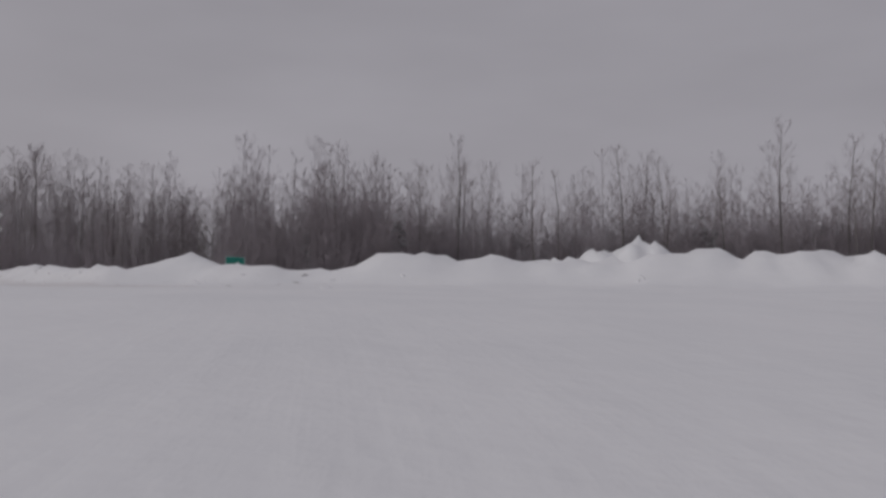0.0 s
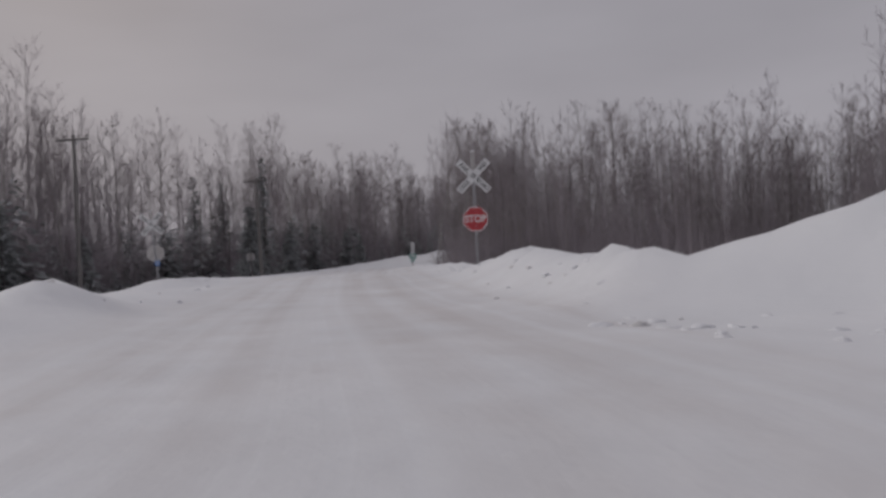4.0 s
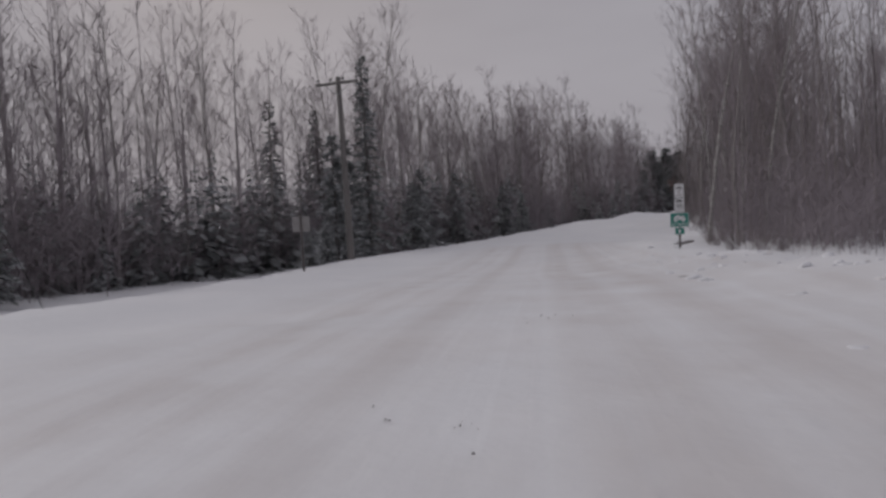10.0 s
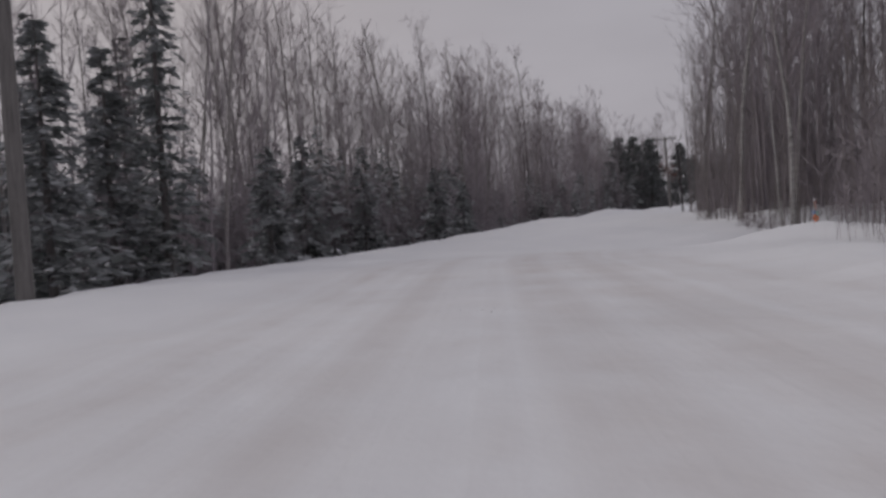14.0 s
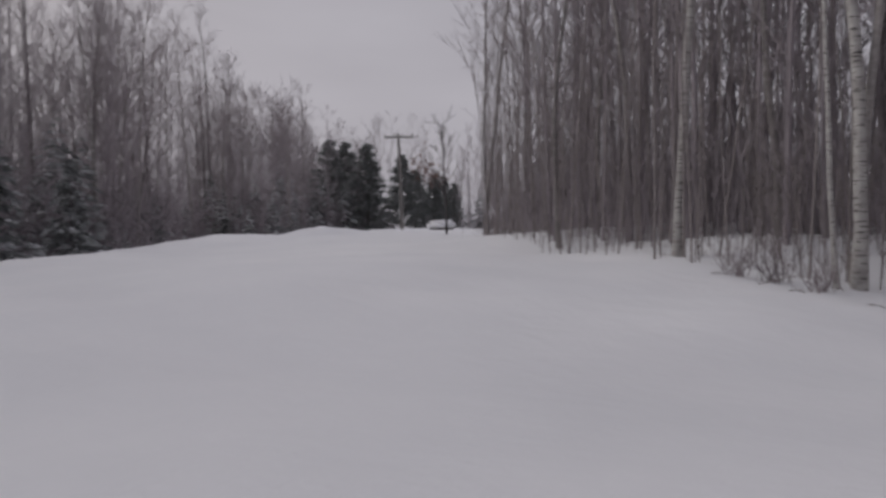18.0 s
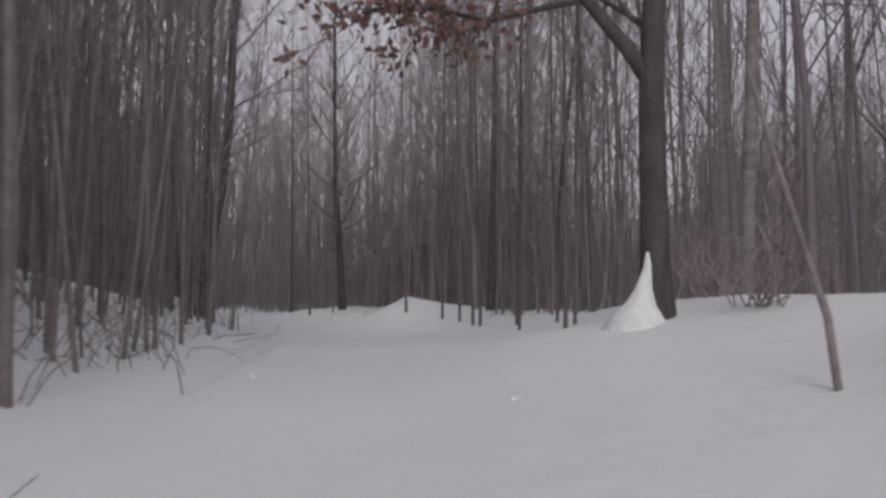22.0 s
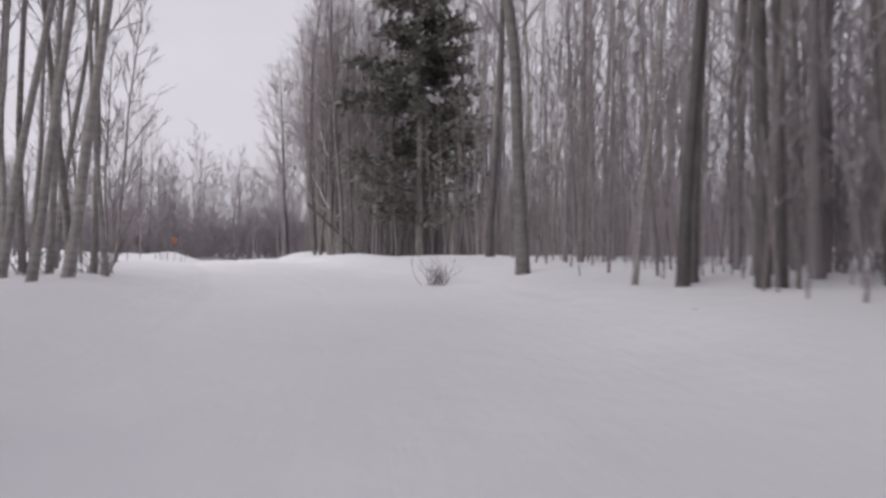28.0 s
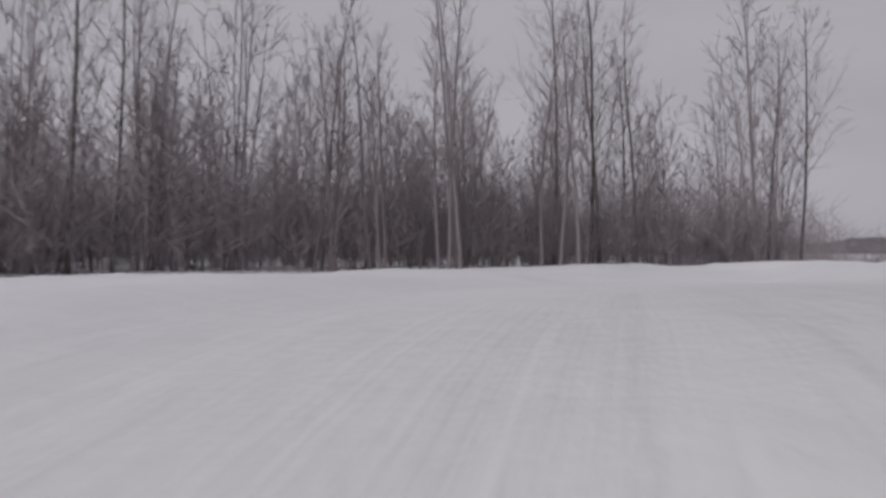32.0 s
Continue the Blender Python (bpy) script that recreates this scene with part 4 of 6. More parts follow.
# ---- signs and poles ----
def text_part(name, text, size, material, parent, x, y, z, turn=0.0, squeeze=1.0, back=False):
    """Raised lettering on a plate that faces -y (or +y for back)."""
    cu = bpy.data.curves.new(name, "FONT")
    cu.body, cu.size, cu.align_x, cu.align_y, cu.extrude, cu.offset = text, size, "CENTER", "CENTER", 0.0015, size * 0.02
    tmp = bpy.data.objects.new(name, cu)
    me = bpy.data.meshes.new_from_object(tmp)
    bpy.data.objects.remove(tmp)
    me.materials.clear()
    me.materials.append(material)
    at = pose(x, y, z, 0, 0, 180 if back else 0) @ pose(0, 0, 0, 0, turn, 0) @ pose(0, 0, 0, 90, 0, 0) @ Matrix.Diagonal((squeeze, 1, 1, 1))
    return part(name, me, None, parent, at=at)


def quad_bike(name, width, material, parent, y, cx, cz):
    """The little four-wheeler picture: two wheels, body and handlebar as one flat shape."""
    s = width
    bm = plate([(cx + s * a, cz + s * b) for a, b in ((-0.48, 0.06), (-0.40, 0.16), (-0.26, 0.2), (-0.16, 0.17), (-0.08, 0.21), (0.04, 0.19), (0.12, 0.13), (0.22, 0.19), (0.42, 0.18), (0.46, 0.09), (0.30, 0.07), (0.17, -0.02), (0.12, -0.15), (-0.04, -0.15), (-0.14, 0.0), (-0.28, 0.08))], 0.002, y)
    body = part(name, bm, material, parent)
    for wx in (-0.32, 0.32):
        part("wheel_picture", ring(disc(s * 0.175, cx + s * wx, cz - s * 0.12), disc(s * 0.04, cx + s * wx, cz - s * 0.12), 0.002, y - 0.001), material, parent)
    part("handlebar_picture", plate([(cx + s * a, cz + s * b) for a, b in ((-0.26, 0.18), (-0.19, 0.29), (-0.02, 0.34), (-0.01, 0.31), (-0.16, 0.26), (-0.21, 0.18))], 0.002, y), material, parent)
    return body


def bars(name, parent, material, y, cx, rows):
    for z, w, h in rows:
        part(name, plate([(cx - w / 2, z - h / 2), (cx + w / 2, z - h / 2), (cx + w / 2, z + h / 2), (cx - w / 2, z + h / 2)], 0.002, y), material, parent)


def channel_post(parent, height, width, material, base=-0.6, y=0.0):
    """A folded steel sign post with two flanges."""
    w = width / 2
    outline = [(-w, 0.0), (-w, 0.008), (-w * 0.4, 0.008), (-w * 0.3, 0.035), (w * 0.3, 0.035), (w * 0.4, 0.008), (w, 0.008), (w, 0.0), (w * 0.5, 0.0), (w * 0.22, 0.028), (-w * 0.22, 0.028), (-w * 0.5, 0.0)]
    bm = bmesh.new()
    vs = [bm.verts.new((a, y + b, base)) for a, b in outline]
    f = bm.faces.new(vs)
    ext = bmesh.ops.extrude_face_region(bm, geom=[f])
    bmesh.ops.translate(bm, verts=[v for v in ext["geom"] if isinstance(v, bmesh.types.BMVert)], vec=(0, 0, height - base))
    bmesh.ops.recalc_face_normals(bm, faces=bm.faces)
    return part("post", bm, material, parent)


def octagon(r):
    return [(r * math.cos(math.pi / 8 + k * math.pi / 4), r * math.sin(math.pi / 8 + k * math.pi / 4)) for k in range(8)]


def shift(outline, cx, cz):
    return [(x + cx, z + cz) for x, z in outline]


def crossing_sign(at, z_cross, z_stop, z_top, facing, lean, label):
    """Railroad crossbuck over an octagonal stop plate on one post."""
    ob = thing("crossing_sign", label, "road sign", at)
    channel_post(ob, z_cross, 0.09, STEEL)
    part("top_board", box(0.15, 0.03, z_top - z_cross + 0.35, (0, 0.05, (z_top + z_cross) / 2 - 0.17), 0.005), BACKPLATE, ob)
    part("board_cap", box(0.16, 0.05, 0.03, (0, 0.05, z_top + 0.015), 0.004), LOOSE, ob, "thin cap of snow")
    for n, turn in enumerate((45, -45)):
        y = -0.012 - 0.008 * n
        blade = part("blade", box(1.5, 0.006, 0.26, (0, 0, 0), 0.002), WHITE, ob, at=pose(0, y, z_cross) @ pose(0, 0, 0, 0, turn, 0))
        for side in (-1, 1):
            words = ("RAIL", "ROAD") if n == 0 else ("CRO", "ING")
            text_part("lettering", words[0 if side < 0 else 1], 0.21, BLACK, blade, side * (0.43 if n == 0 else 0.47), -0.0045, 0, 0, 0.95)
            text_part("lettering", words[0 if side < 0 else 1], 0.21, BLACK, blade, -side * (0.43 if n == 0 else 0.47), 0.0045, 0, 0, 0.95, True)
        if n == 1:
            text_part("lettering", "SS", 0.21, BLACK, blade, 0, -0.0045, 0)
    yf = -0.014 if facing else 0.046
    sgn = 1 if facing else -1
    part("stop_plate", plate(shift(octagon(0.475), 0, z_stop), 0.004, yf), BACKPLATE if not facing else RED, ob, "" if facing else "bare grey back of an eight-sided plate")
    if facing:
        part("white_border", ring(shift(octagon(0.465), 0, z_stop), shift(octagon(0.435), 0, z_stop), 0.002, yf - 0.002), WHITE, ob)
        text_part("lettering", "STOP", 0.36, WHITE, ob, 0, yf - 0.001, z_stop, 0, 0.88)
    else:
        part("face_sheet", plate(shift(octagon(0.47), 0, z_stop), 0.003, yf + 0.005), RED, ob)
        blue = part("blue_notice", box(0.26, 0.006, 0.26, (0.05, -0.03, z_stop - 0.52), 0.002), BLUE, ob)
        bars("notice_line", ob, WHITE, -0.036, 0.05, [(z_stop - 0.46, 0.18, 0.02), (z_stop - 0.52, 0.2, 0.025), (z_stop - 0.58, 0.16, 0.02)])
    for z in (z_stop + 0.25, z_stop - 0.25, z_cross):
        part("bolt", rod(0.014, 0.014, 0.012, (0, yf - 0.002 if facing else -0.004, z), 8, turn=pose(0, 0, 0, 90, 0, 0)), STEEL, ob)
    return ob


def set_on(x, y, rz=0.0, rx=0.0, ry=0.0, dz=0.0):
    return pose(x, y, ground_z(x, y) + dz, rx, ry, rz)


def height_over(x, y, z):
    return z - ground_z(x, y)


sx, sy = -27.55, 46.75
crossing_sign(set_on(sx, sy, 44), height_over(sx, sy, 4.12), height_over(sx, sy, 2.59), height_over(sx, sy, 5.0), True, 0, "white railroad crossbuck above a red stop plate on a steel post")
sx, sy = -40.45, 41.4
crossing_sign(set_on(sx, sy, 50, 0, -4.5), height_over(sx, sy, 3.27) / 0.8, height_over(sx, sy, 2.04) / 0.8, height_over(sx, sy, 3.82) / 0.8, False, 0, "leaning white railroad crossbuck with the bare back of a stop plate").scale = (0.8, 0.8, 0.8)


def atv_sign(at):
    ob = thing("trail_route_sign", "stack of white and green route plates on a steel post", "road sign", at)
    channel_post(ob, 2.3, 0.08, BARK_DARK)
    g = 1.12
    for z, kind in ((2.12, "picture"), (1.60, "limit")):
        p = part("white_plate", plate(rounded(0.305 * g, 0.457 * g, 0.03, 0, z), 0.003, -0.004), WHITE, ob)
        part("black_border", ring(rounded(0.285 * g, 0.437 * g, 0.025, 0, z), rounded(0.270 * g, 0.422 * g, 0.02, 0, z), 0.002, -0.006), BLACK, ob)
        quad_bike("bike_picture", 0.19, BLACK, ob, -0.0065, 0, z + (0.11 if kind == "picture" else 0.16))
        if kind == "picture":
            bars("text_bar", ob, BACKPLATE, -0.0065, 0, [(z + 0.0, 0.13, 0.036), (z - 0.075, 0.075, 0.036), (z - 0.15, 0.23, 0.036)])
        else:
            text_part("lettering", "35", 0.17, BLACK, ob, 0, -0.0065, z - 0.02, 0, 1.3)
            text_part("lettering", "M P H", 0.065, BACKPLATE, ob, 0, -0.0065, z - 0.16, 0, 1.3)
    part("route_plate", plate(rounded(0.64, 0.50, 0.04, 0, 1.09), 0.003, -0.008), GREEN, ob)
    part("white_border", ring(rounded(0.625, 0.485, 0.035, 0, 1.09), rounded(0.60, 0.46, 0.03, 0, 1.09), 0.002, -0.010), WHITE, ob)
    quad_bike("bike_picture", 0.42, WHITE, ob, -0.0105, 0, 1.15)
    text_part("lettering", "ATV ROUTE", 0.105, WHITE, ob, 0, -0.0105, 0.93, 0, 0.95)
    part("arrow_plate", plate(rounded(0.32, 0.24, 0.03, 0, 0.69), 0.003, -0.006), GREEN, ob)
    part("white_border", ring(rounded(0.31, 0.23, 0.026, 0, 0.69), rounded(0.295, 0.215, 0.022, 0, 0.69), 0.002, -0.008), WHITE, ob)
    part("arrow", plate([(-0.032, 0.615), (0.032, 0.615), (0.032, 0.675), (0.072, 0.675), (0, 0.765), (-0.072, 0.675), (-0.032, 0.675)], 0.002, -0.0085), WHITE, ob)
    for z in (2.3, 1.95, 1.42, 1.25, 0.9, 0.62):
        part("bolt", rod(0.008, 0.008, 0.008, (0, -0.008, z), 8, turn=pose(0, 0, 0, 90, 0, 0)), STEEL, ob)
    return ob


atv_sign(set_on(-52.34, 68.39, 44, 0, 1.5, 0.0)).scale = (0.86, 0.86, 0.86)


def snow_cap(r, h, seed):
    bm = bmesh.new()
    bmesh.ops.create_icosphere(bm, subdivisions=3, radius=1)
    rng = np.random.default_rng(seed)
    for v in bm.verts:
        k = 1 + 0.1 * math.sin(5 * v.co.x + seed) + 0.08 * math.cos(7 * v.co.y)
        v.co = Vector((v.co.x * r * k, v.co.y * r * k, max(v.co.z, -0.25) * h))
    return bm


def diamond_plate(parent, size, z, material, y, cx=0.0):
    r = size / 2
    return part("diamond_plate", plate([(cx + r, z), (cx + 0.04 * r, z + 0.96 * r), (cx - 0.04 * r, z + 0.96 * r), (cx - r, z), (cx - 0.04 * r, z - 0.96 * r), (cx + 0.04 * r, z - 0.96 * r)], 0.004, y), material, parent)


def arrow_mark(parent, s, z, y, turn):
    pts = [(-0.5, -0.1), (0.08, -0.1), (0.02, -0.3), (0.5, 0.0), (0.02, 0.3), (0.08, 0.1), (-0.5, 0.1)]
    return part("arrow", plate([(s * a, s * b) for a, b in pts], 0.002), BLACK, parent, at=pose(0, y, z) @ pose(0, 0, 0, 0, turn, 0))


def trail_post(at):
    ob = thing("trail_marker_post", "leaning wooden post with snow cap carrying small trail plates", "trail sign", at)
    part("post", box(0.075, 0.075, 1.95, (0, 0.042, 0.475), 0.006), POSTWOOD, ob)
    part("snow_cap", snow_cap(0.044, 0.12, 2), LOOSE, ob, "tall cap of snow", at=pose(0, 0.04, 1.44))
    for n in range(5):
        part("reflector_band", box(0.05, 0.004, 0.08, (0.065, 0.0, 1.36 - 0.082 * n), 0.001), RED if n % 2 == 0 else WHITE, ob)
    part("blue_plate", plate(rounded(0.16, 0.16, 0.012, -0.07, 0.93), 0.003, -0.004), BLUE, ob)
    part("route_symbol", ring(disc(0.05, -0.07, 0.93, 16), disc(0.032, -0.07, 0.93, 16), 0.002, -0.006), WHITE, ob)
    part("green_plate", plate(rounded(0.16, 0.17, 0.012, 0.105, 0.88), 0.003, -0.008), GREEN, ob)
    part("white_band", plate([(0.035, 0.86), (0.175, 0.86), (0.175, 0.90), (0.035, 0.90)], 0.002, -0.010), WHITE, ob)
    diamond_plate(ob, 0.34, 0.68, ORANGE, -0.006)
    arrow_mark(ob, 0.23, 0.68, -0.008, 0)
    part("prohibition_plate", plate(rounded(0.34, 0.37, 0.03, 0.02, 0.29), 0.003, -0.006), WHITE, ob)
    part("black_border", ring(rounded(0.325, 0.355, 0.026, 0.02, 0.29), rounded(0.312, 0.342, 0.022, 0.02, 0.29), 0.002, -0.008), BLACK, ob)
    quad_bike("bike_picture", 0.21, BLACK, ob, -0.0085, 0.02, 0.29)
    part("red_ring", ring(disc(0.14, 0.02, 0.29, 32), disc(0.113, 0.02, 0.29, 32), 0.002, -0.0095), RED, ob)
    part("red_slash", box(0.24, 0.002, 0.026), RED, ob, at=pose(0.02, -0.010, 0.29) @ pose(0, 0, 0, 0, 45, 0))
    return ob


px, py = -69.82, 98.21
trail_post(set_on(px, py, -8, 2, -1, height_over(px, py, -0.16)))


def arrow_post(at):
    ob = thing("trail_arrow_post", "leaning wooden post with an orange diamond and black arrow", "trail sign", at)
    part("post", box(0.075, 0.075, 1.15, (0, 0.042, 0.02), 0.005), POSTWOOD, ob)
    diamond_plate(ob, 0.28, 0.52, ORANGE, -0.002)
    arrow_mark(ob, 0.18, 0.52, -0.004, -12)
    part("snow_cap", snow_cap(0.045, 0.05, 5), LOOSE, ob, at=pose(0, 0.04, 0.6))
    return ob


arrow_post(set_on(-26.2, 166.02, 5, 0, -8, 0.12))


def yellow_post(at, z_sign):
    ob = thing("trail_warning_post", "round wooden post with a yellow diamond warning plate", "trail sign", at)
    t = Tubes()
    t.add([(0, 0.08, -0.4), (0.01, 0.08, z_sign * 0.5), (0, 0.08, z_sign + 0.22), (0, 0.08, z_sign + 0.24)], (0.08, 0.07, 0.065, 0.005), 10)
    part("post", t.mesh("post", BARK_PALE), None, ob)
    diamond_plate(ob, 0.42, z_sign, YELLOW, -0.006)
    bars("text_bar", ob, BLACK, -0.008, 0, [(z_sign + 0.07, 0.16, 0.035), (z_sign, 0.1, 0.035), (z_sign - 0.07, 0.17, 0.035)])
    part("snow_cap", snow_cap(0.08, 0.07, 7), LOOSE, ob, at=pose(0, 0.07, z_sign + 0.24))
    return ob


yellow_post(set_on(-29.8, 128.3, -14, 0, -1.5), 1.22)


def panel_sign(at):
    ob = thing("road_sign", "dull grey back of a small road sign on a dark post", "road sign", at)
    channel_post(ob, 2.1, 0.09, BARK_DARK, y=-0.03)
    part("plate", plate(rounded(0.64, 0.58, 0.03, 0, 1.75), 0.004, 0.01), DULLPLATE, ob)
    for z in (1.6, 1.9):
        part("bolt", rod(0.012, 0.012, 0.01, (0, -0.03, z), 8, turn=pose(0, 0, 0, 90, 0, 0)), STEEL, ob)


px, py = -63.93, 61.36
panel_sign(set_on(px, py, 66, 0, 0, height_over(px, py, 1.95 - 1.75)))


def green_sign(at):
    ob = thing("road_sign", "green road sign half buried behind the bank with snow on it", "road sign", at)
    for x in (-0.3, 0.3):
        channel_post(ob, 1.5, 0.07, STEEL, -0.8, 0.01).location.x = x
    part("plate", plate(rounded(0.98, 0.56, 0.05, 0, 1.35), 0.004, -0.002), GREEN, ob)
    part("white_border", ring(rounded(0.96, 0.54, 0.045, 0, 1.35), rounded(0.925, 0.505, 0.04, 0, 1.35), 0.002, -0.004), WHITE, ob)
    part("stuck_snow", snow_cap(0.14, 0.2, 9), LOOSE, ob, "clump of frozen snow", at=pose(0.12, -0.03, 1.14))


px, py = -10.45, 38.4
green_sign(set_on(px, py, 28, 0, 2, height_over(px, py, 1.57 - 1.35)))


def utility_pole(at, height, arm, turn, r=0.15, pins=5, label="weathered wooden utility pole with a crossarm and insulators"):
    ob = thing("utility_pole", label, "utility pole", at, "poles along the road")
    t = Tubes()
    t.add([(0, 0, -0.6), (0.02, 0, height * 0.4), (0, 0.02, height * 0.75), (0, 0, height), (0, 0, height + 0.01)], (r, r * 0.88, r * 0.74, r * 0.66, 0.01), 12)
    part("pole", t.mesh("pole", POLEWOOD), None, ob)
    c = radians(turn)
    place = lambda a, z, out=0.0: pose(a * math.cos(c) - out * math.sin(c), a * math.sin(c) + out * math.cos(c), z, 0, 0, turn)
    part("crossarm", box(arm, 0.11, 0.13, (0, 0, 0), 0.008), POLEWOOD, ob, at=place(0, height - 0.35, -0.17))
    for k in range(pins):
        a = (k / (pins - 1) - 0.5) * (arm - 0.2)
        if abs(a) < 0.12:
            a = 0.2
        part("pin", rod(0.018, 0.018, 0.16, (0, 0, 0), 8), STEEL, ob, at=place(a, height - 0.30, -0.17))
        bm = rod(0.055, 0.075, 0.05, (0, 0, 0.12), 10)
        rod(0.06, 0.03, 0.07, (0, 0, 0.17), 10, bm)
        part("insulator", bm, CERAMIC, ob, at=place(a, height - 0.30, -0.17))
    for s in (-1, 1):
        part("brace", box(0.85, 0.02, 0.035), STEEL, ob, at=place(s * 0.36, height - 0.66, -0.13) @ pose(0, 0, 0, 0, -s * 38, 0))
    return ob


guyed = utility_pole(set_on(-66.36, 48.7, 0), 11.23 - ground_z(-66.36, 48.7), 2.5, 35, 0.17)
guy = Tubes()
guy.add([(0.1, 0.1, 10.6), (1.3, 1.9, 5.8), (2.7, 3.9, 0.3)], (0.012, 0.012, 0.012), 5)
part("guy_wire", guy.mesh("guy_wire", WIRE), None, guyed, "thin dark guy wire")
for f in (0.36, 0.47):
    part("guy_insulator", rod(0.05, 0.05, 0.16, (0.1 + 2.6 * f, 0.1 + 3.8 * f, 10.6 - 10.3 * f - 0.1), 8), CERAMIC, guyed)
utility_pole(set_on(-72.6, 68.2, 0, 0, -1.5), 9.6 - ground_z(-72.6, 68.2), 2.3, 40, 0.19, 4)
utility_pole(set_on(-102.6, 136.9, 0, 0, -2), 9.6 - ground_z(-102.6, 136.9), 2.4, 40, 0.16, 4)


def snow_block(at):
    """A rounded heap of snow lying on a low box."""
    ob = thing("snow_covered_bin", "low box buried under a thick rounded block of snow", "bin", at)
    part("box", box(2.0, 1.3, 0.7, (0, 0, 0.35), 0.04), BARK_DARK, ob)
    bm = bmesh.new()
    bmesh.ops.create_cube(bm, size=1, matrix=Matrix.Translation((0, 0, 0.95)) @ Matrix.Diagonal((2.4, 1.7, 1.0, 1)))
    bmesh.ops.bevel(bm, geom=bm.edges[:], offset=0.32, segments=5, affect="EDGES")
    for v in bm.verts:
        v.co += Vector((0.06 * math.sin(3 * v.co.y + 2 * v.co.z), 0.05 * math.sin(4 * v.co.x), 0.07 * math.sin(2.3 * v.co.x + v.co.y)))
    part("snow_load", bm, LOOSE, ob, "thick smooth snow cap", smooth=True)


snow_block(set_on(-104.0, 146.3, 40, 0, 0, -0.4))


# ---- single trees beside the way ----
def snowy_tree(x, y, seed, height, girth, clear, spread, limbs, label):
    snow = Tubes()
    trunk, crown = bare_tree(seed, height, girth, clear, spread, limbs, 8, 4, rise=0.8, snow=snow)
    meshes = {"trunk": trunk.mesh("trunk", BARK_DARK), "crown": crown.mesh("crown", TWIG), "snow_load": snow.mesh("snow_load", LOOSE)}
    return make_tree("bare_tree", label, meshes, pose(x, y, ground_z(x, y)), "")


def single(kind, meshes, x, y, label, rx=0.0, ry=0.0, rz=0.0, thick=1.0, tall=1.0, dz=0.0):
    ob = make_tree(kind, label, meshes, pose(x, y, ground_z(x, y) + dz, rx, ry, rz), "")
    ob.scale = (thick, thick, tall)
    return ob


single("birch_tree", BIRCHES[0], -71.1, 98.75, "white-barked birch with black marks beside the trail post", 0, 0.5, 40, 1.3, 1.0)
single("birch_tree", BIRCHES[1], -71.45, 98.5, "slender leaning birch beside a larger birch", 2, -6.5, 10, 0.55, 0.85)
single("birch_tree", BIRCHES[2], -74.45, 100.4, "white-barked birch with a dark foot at the corner of the wood", 0, -2, 80, 1.2, 1.05)
for n, (x, y, w) in enumerate(((-23.1, 135.4, 1.45), (-23.1, 131.75, 0.95), (-22.65, 132.1, 0.95), (-22.75, 130.9, 1.0), (-22.1, 131.3, 0.95), (-21.1, 130.7, 0.95), (-20.0, 129.6, 0.8))):
    single("aspen_tree", DARKS[n % 4] if n else ASPENS[0], x, y, "grey aspen with a dark foot at the trail's edge", 0.6, -1.2, 50 * n, w * (0.75 if n else 1), 1.05)
single("sapling", ASPENS[2], -23.35, 132.3, "thin dark stem among larger aspens", 0, 2, 0, 0.4, 0.5)
for x, y, w, tilt in ((-56.3, 75.5, 0.85, 5), (-55.1, 76.0, 0.4, -2), (-54.3, 76.2, 0.8, 4), (-57.6, 77.6, 0.6, 3)):
    single("birch_tree", BIRCHES[int(10 * w) % 3], x, y, "leaning birch at the wood edge behind the route sign", tilt, -tilt, 30 * tilt, w, 0.8)
single("aspen_tree", ASPENS[1], -29.98, 126.15, "straight grey aspen close beside the trail", 0, 0.3, 20, 0.62, 0.95)
single("aspen_tree", ASPENS[3], -31.2, 125.0, "straight grey aspen close beside the trail", 0, 0.6, 70, 0.75, 0.95)
single("aspen_tree", ASPENS[4], -30.45, 129.2, "slim aspen near a yellow trail sign", 1, -2, 130, 0.6, 0.9)
single("aspen_tree", ASPENS[5], -29.6, 138.3, "slim leaning aspen at the edge of the field", 0, 5, 130, 0.6, 0.85)
single("aspen_tree", ASPENS[0], -30.6, 137.0, "slim leaning aspen at the edge of the field", 0, 6, 30, 0.55, 0.85)
for n, (x, y, w) in enumerate(((-29.3, 139.0, 0.8), (-29.6, 136.6, 0.9), (-29.9, 138.2, 0.7), (-29.7, 140.3, 0.8), (-30.1, 141.8, 0.7), (-30.4, 139.6, 0.8), (-30.6, 143.0, 0.75), (-30.0, 136.2, 0.7), (-30.9, 141.4, 0.8), (-29.1, 137.6, 0.6), (-30.5, 137.6, 0.7))):
    single("aspen_tree", ASPENS[(n * 2) % 6], x, y, "slim leaning aspen at the edge of the field", n % 3 - 1, 3 + n % 4, 60 * n if n % 2 else 15, w, 0.75 + 0.03 * (n % 4))
single("aspen_tree", ASPENS[2], -31.4, 138.6, "slim leaning aspen at the edge of the field", 2, 4, 200, 0.5, 0.8)
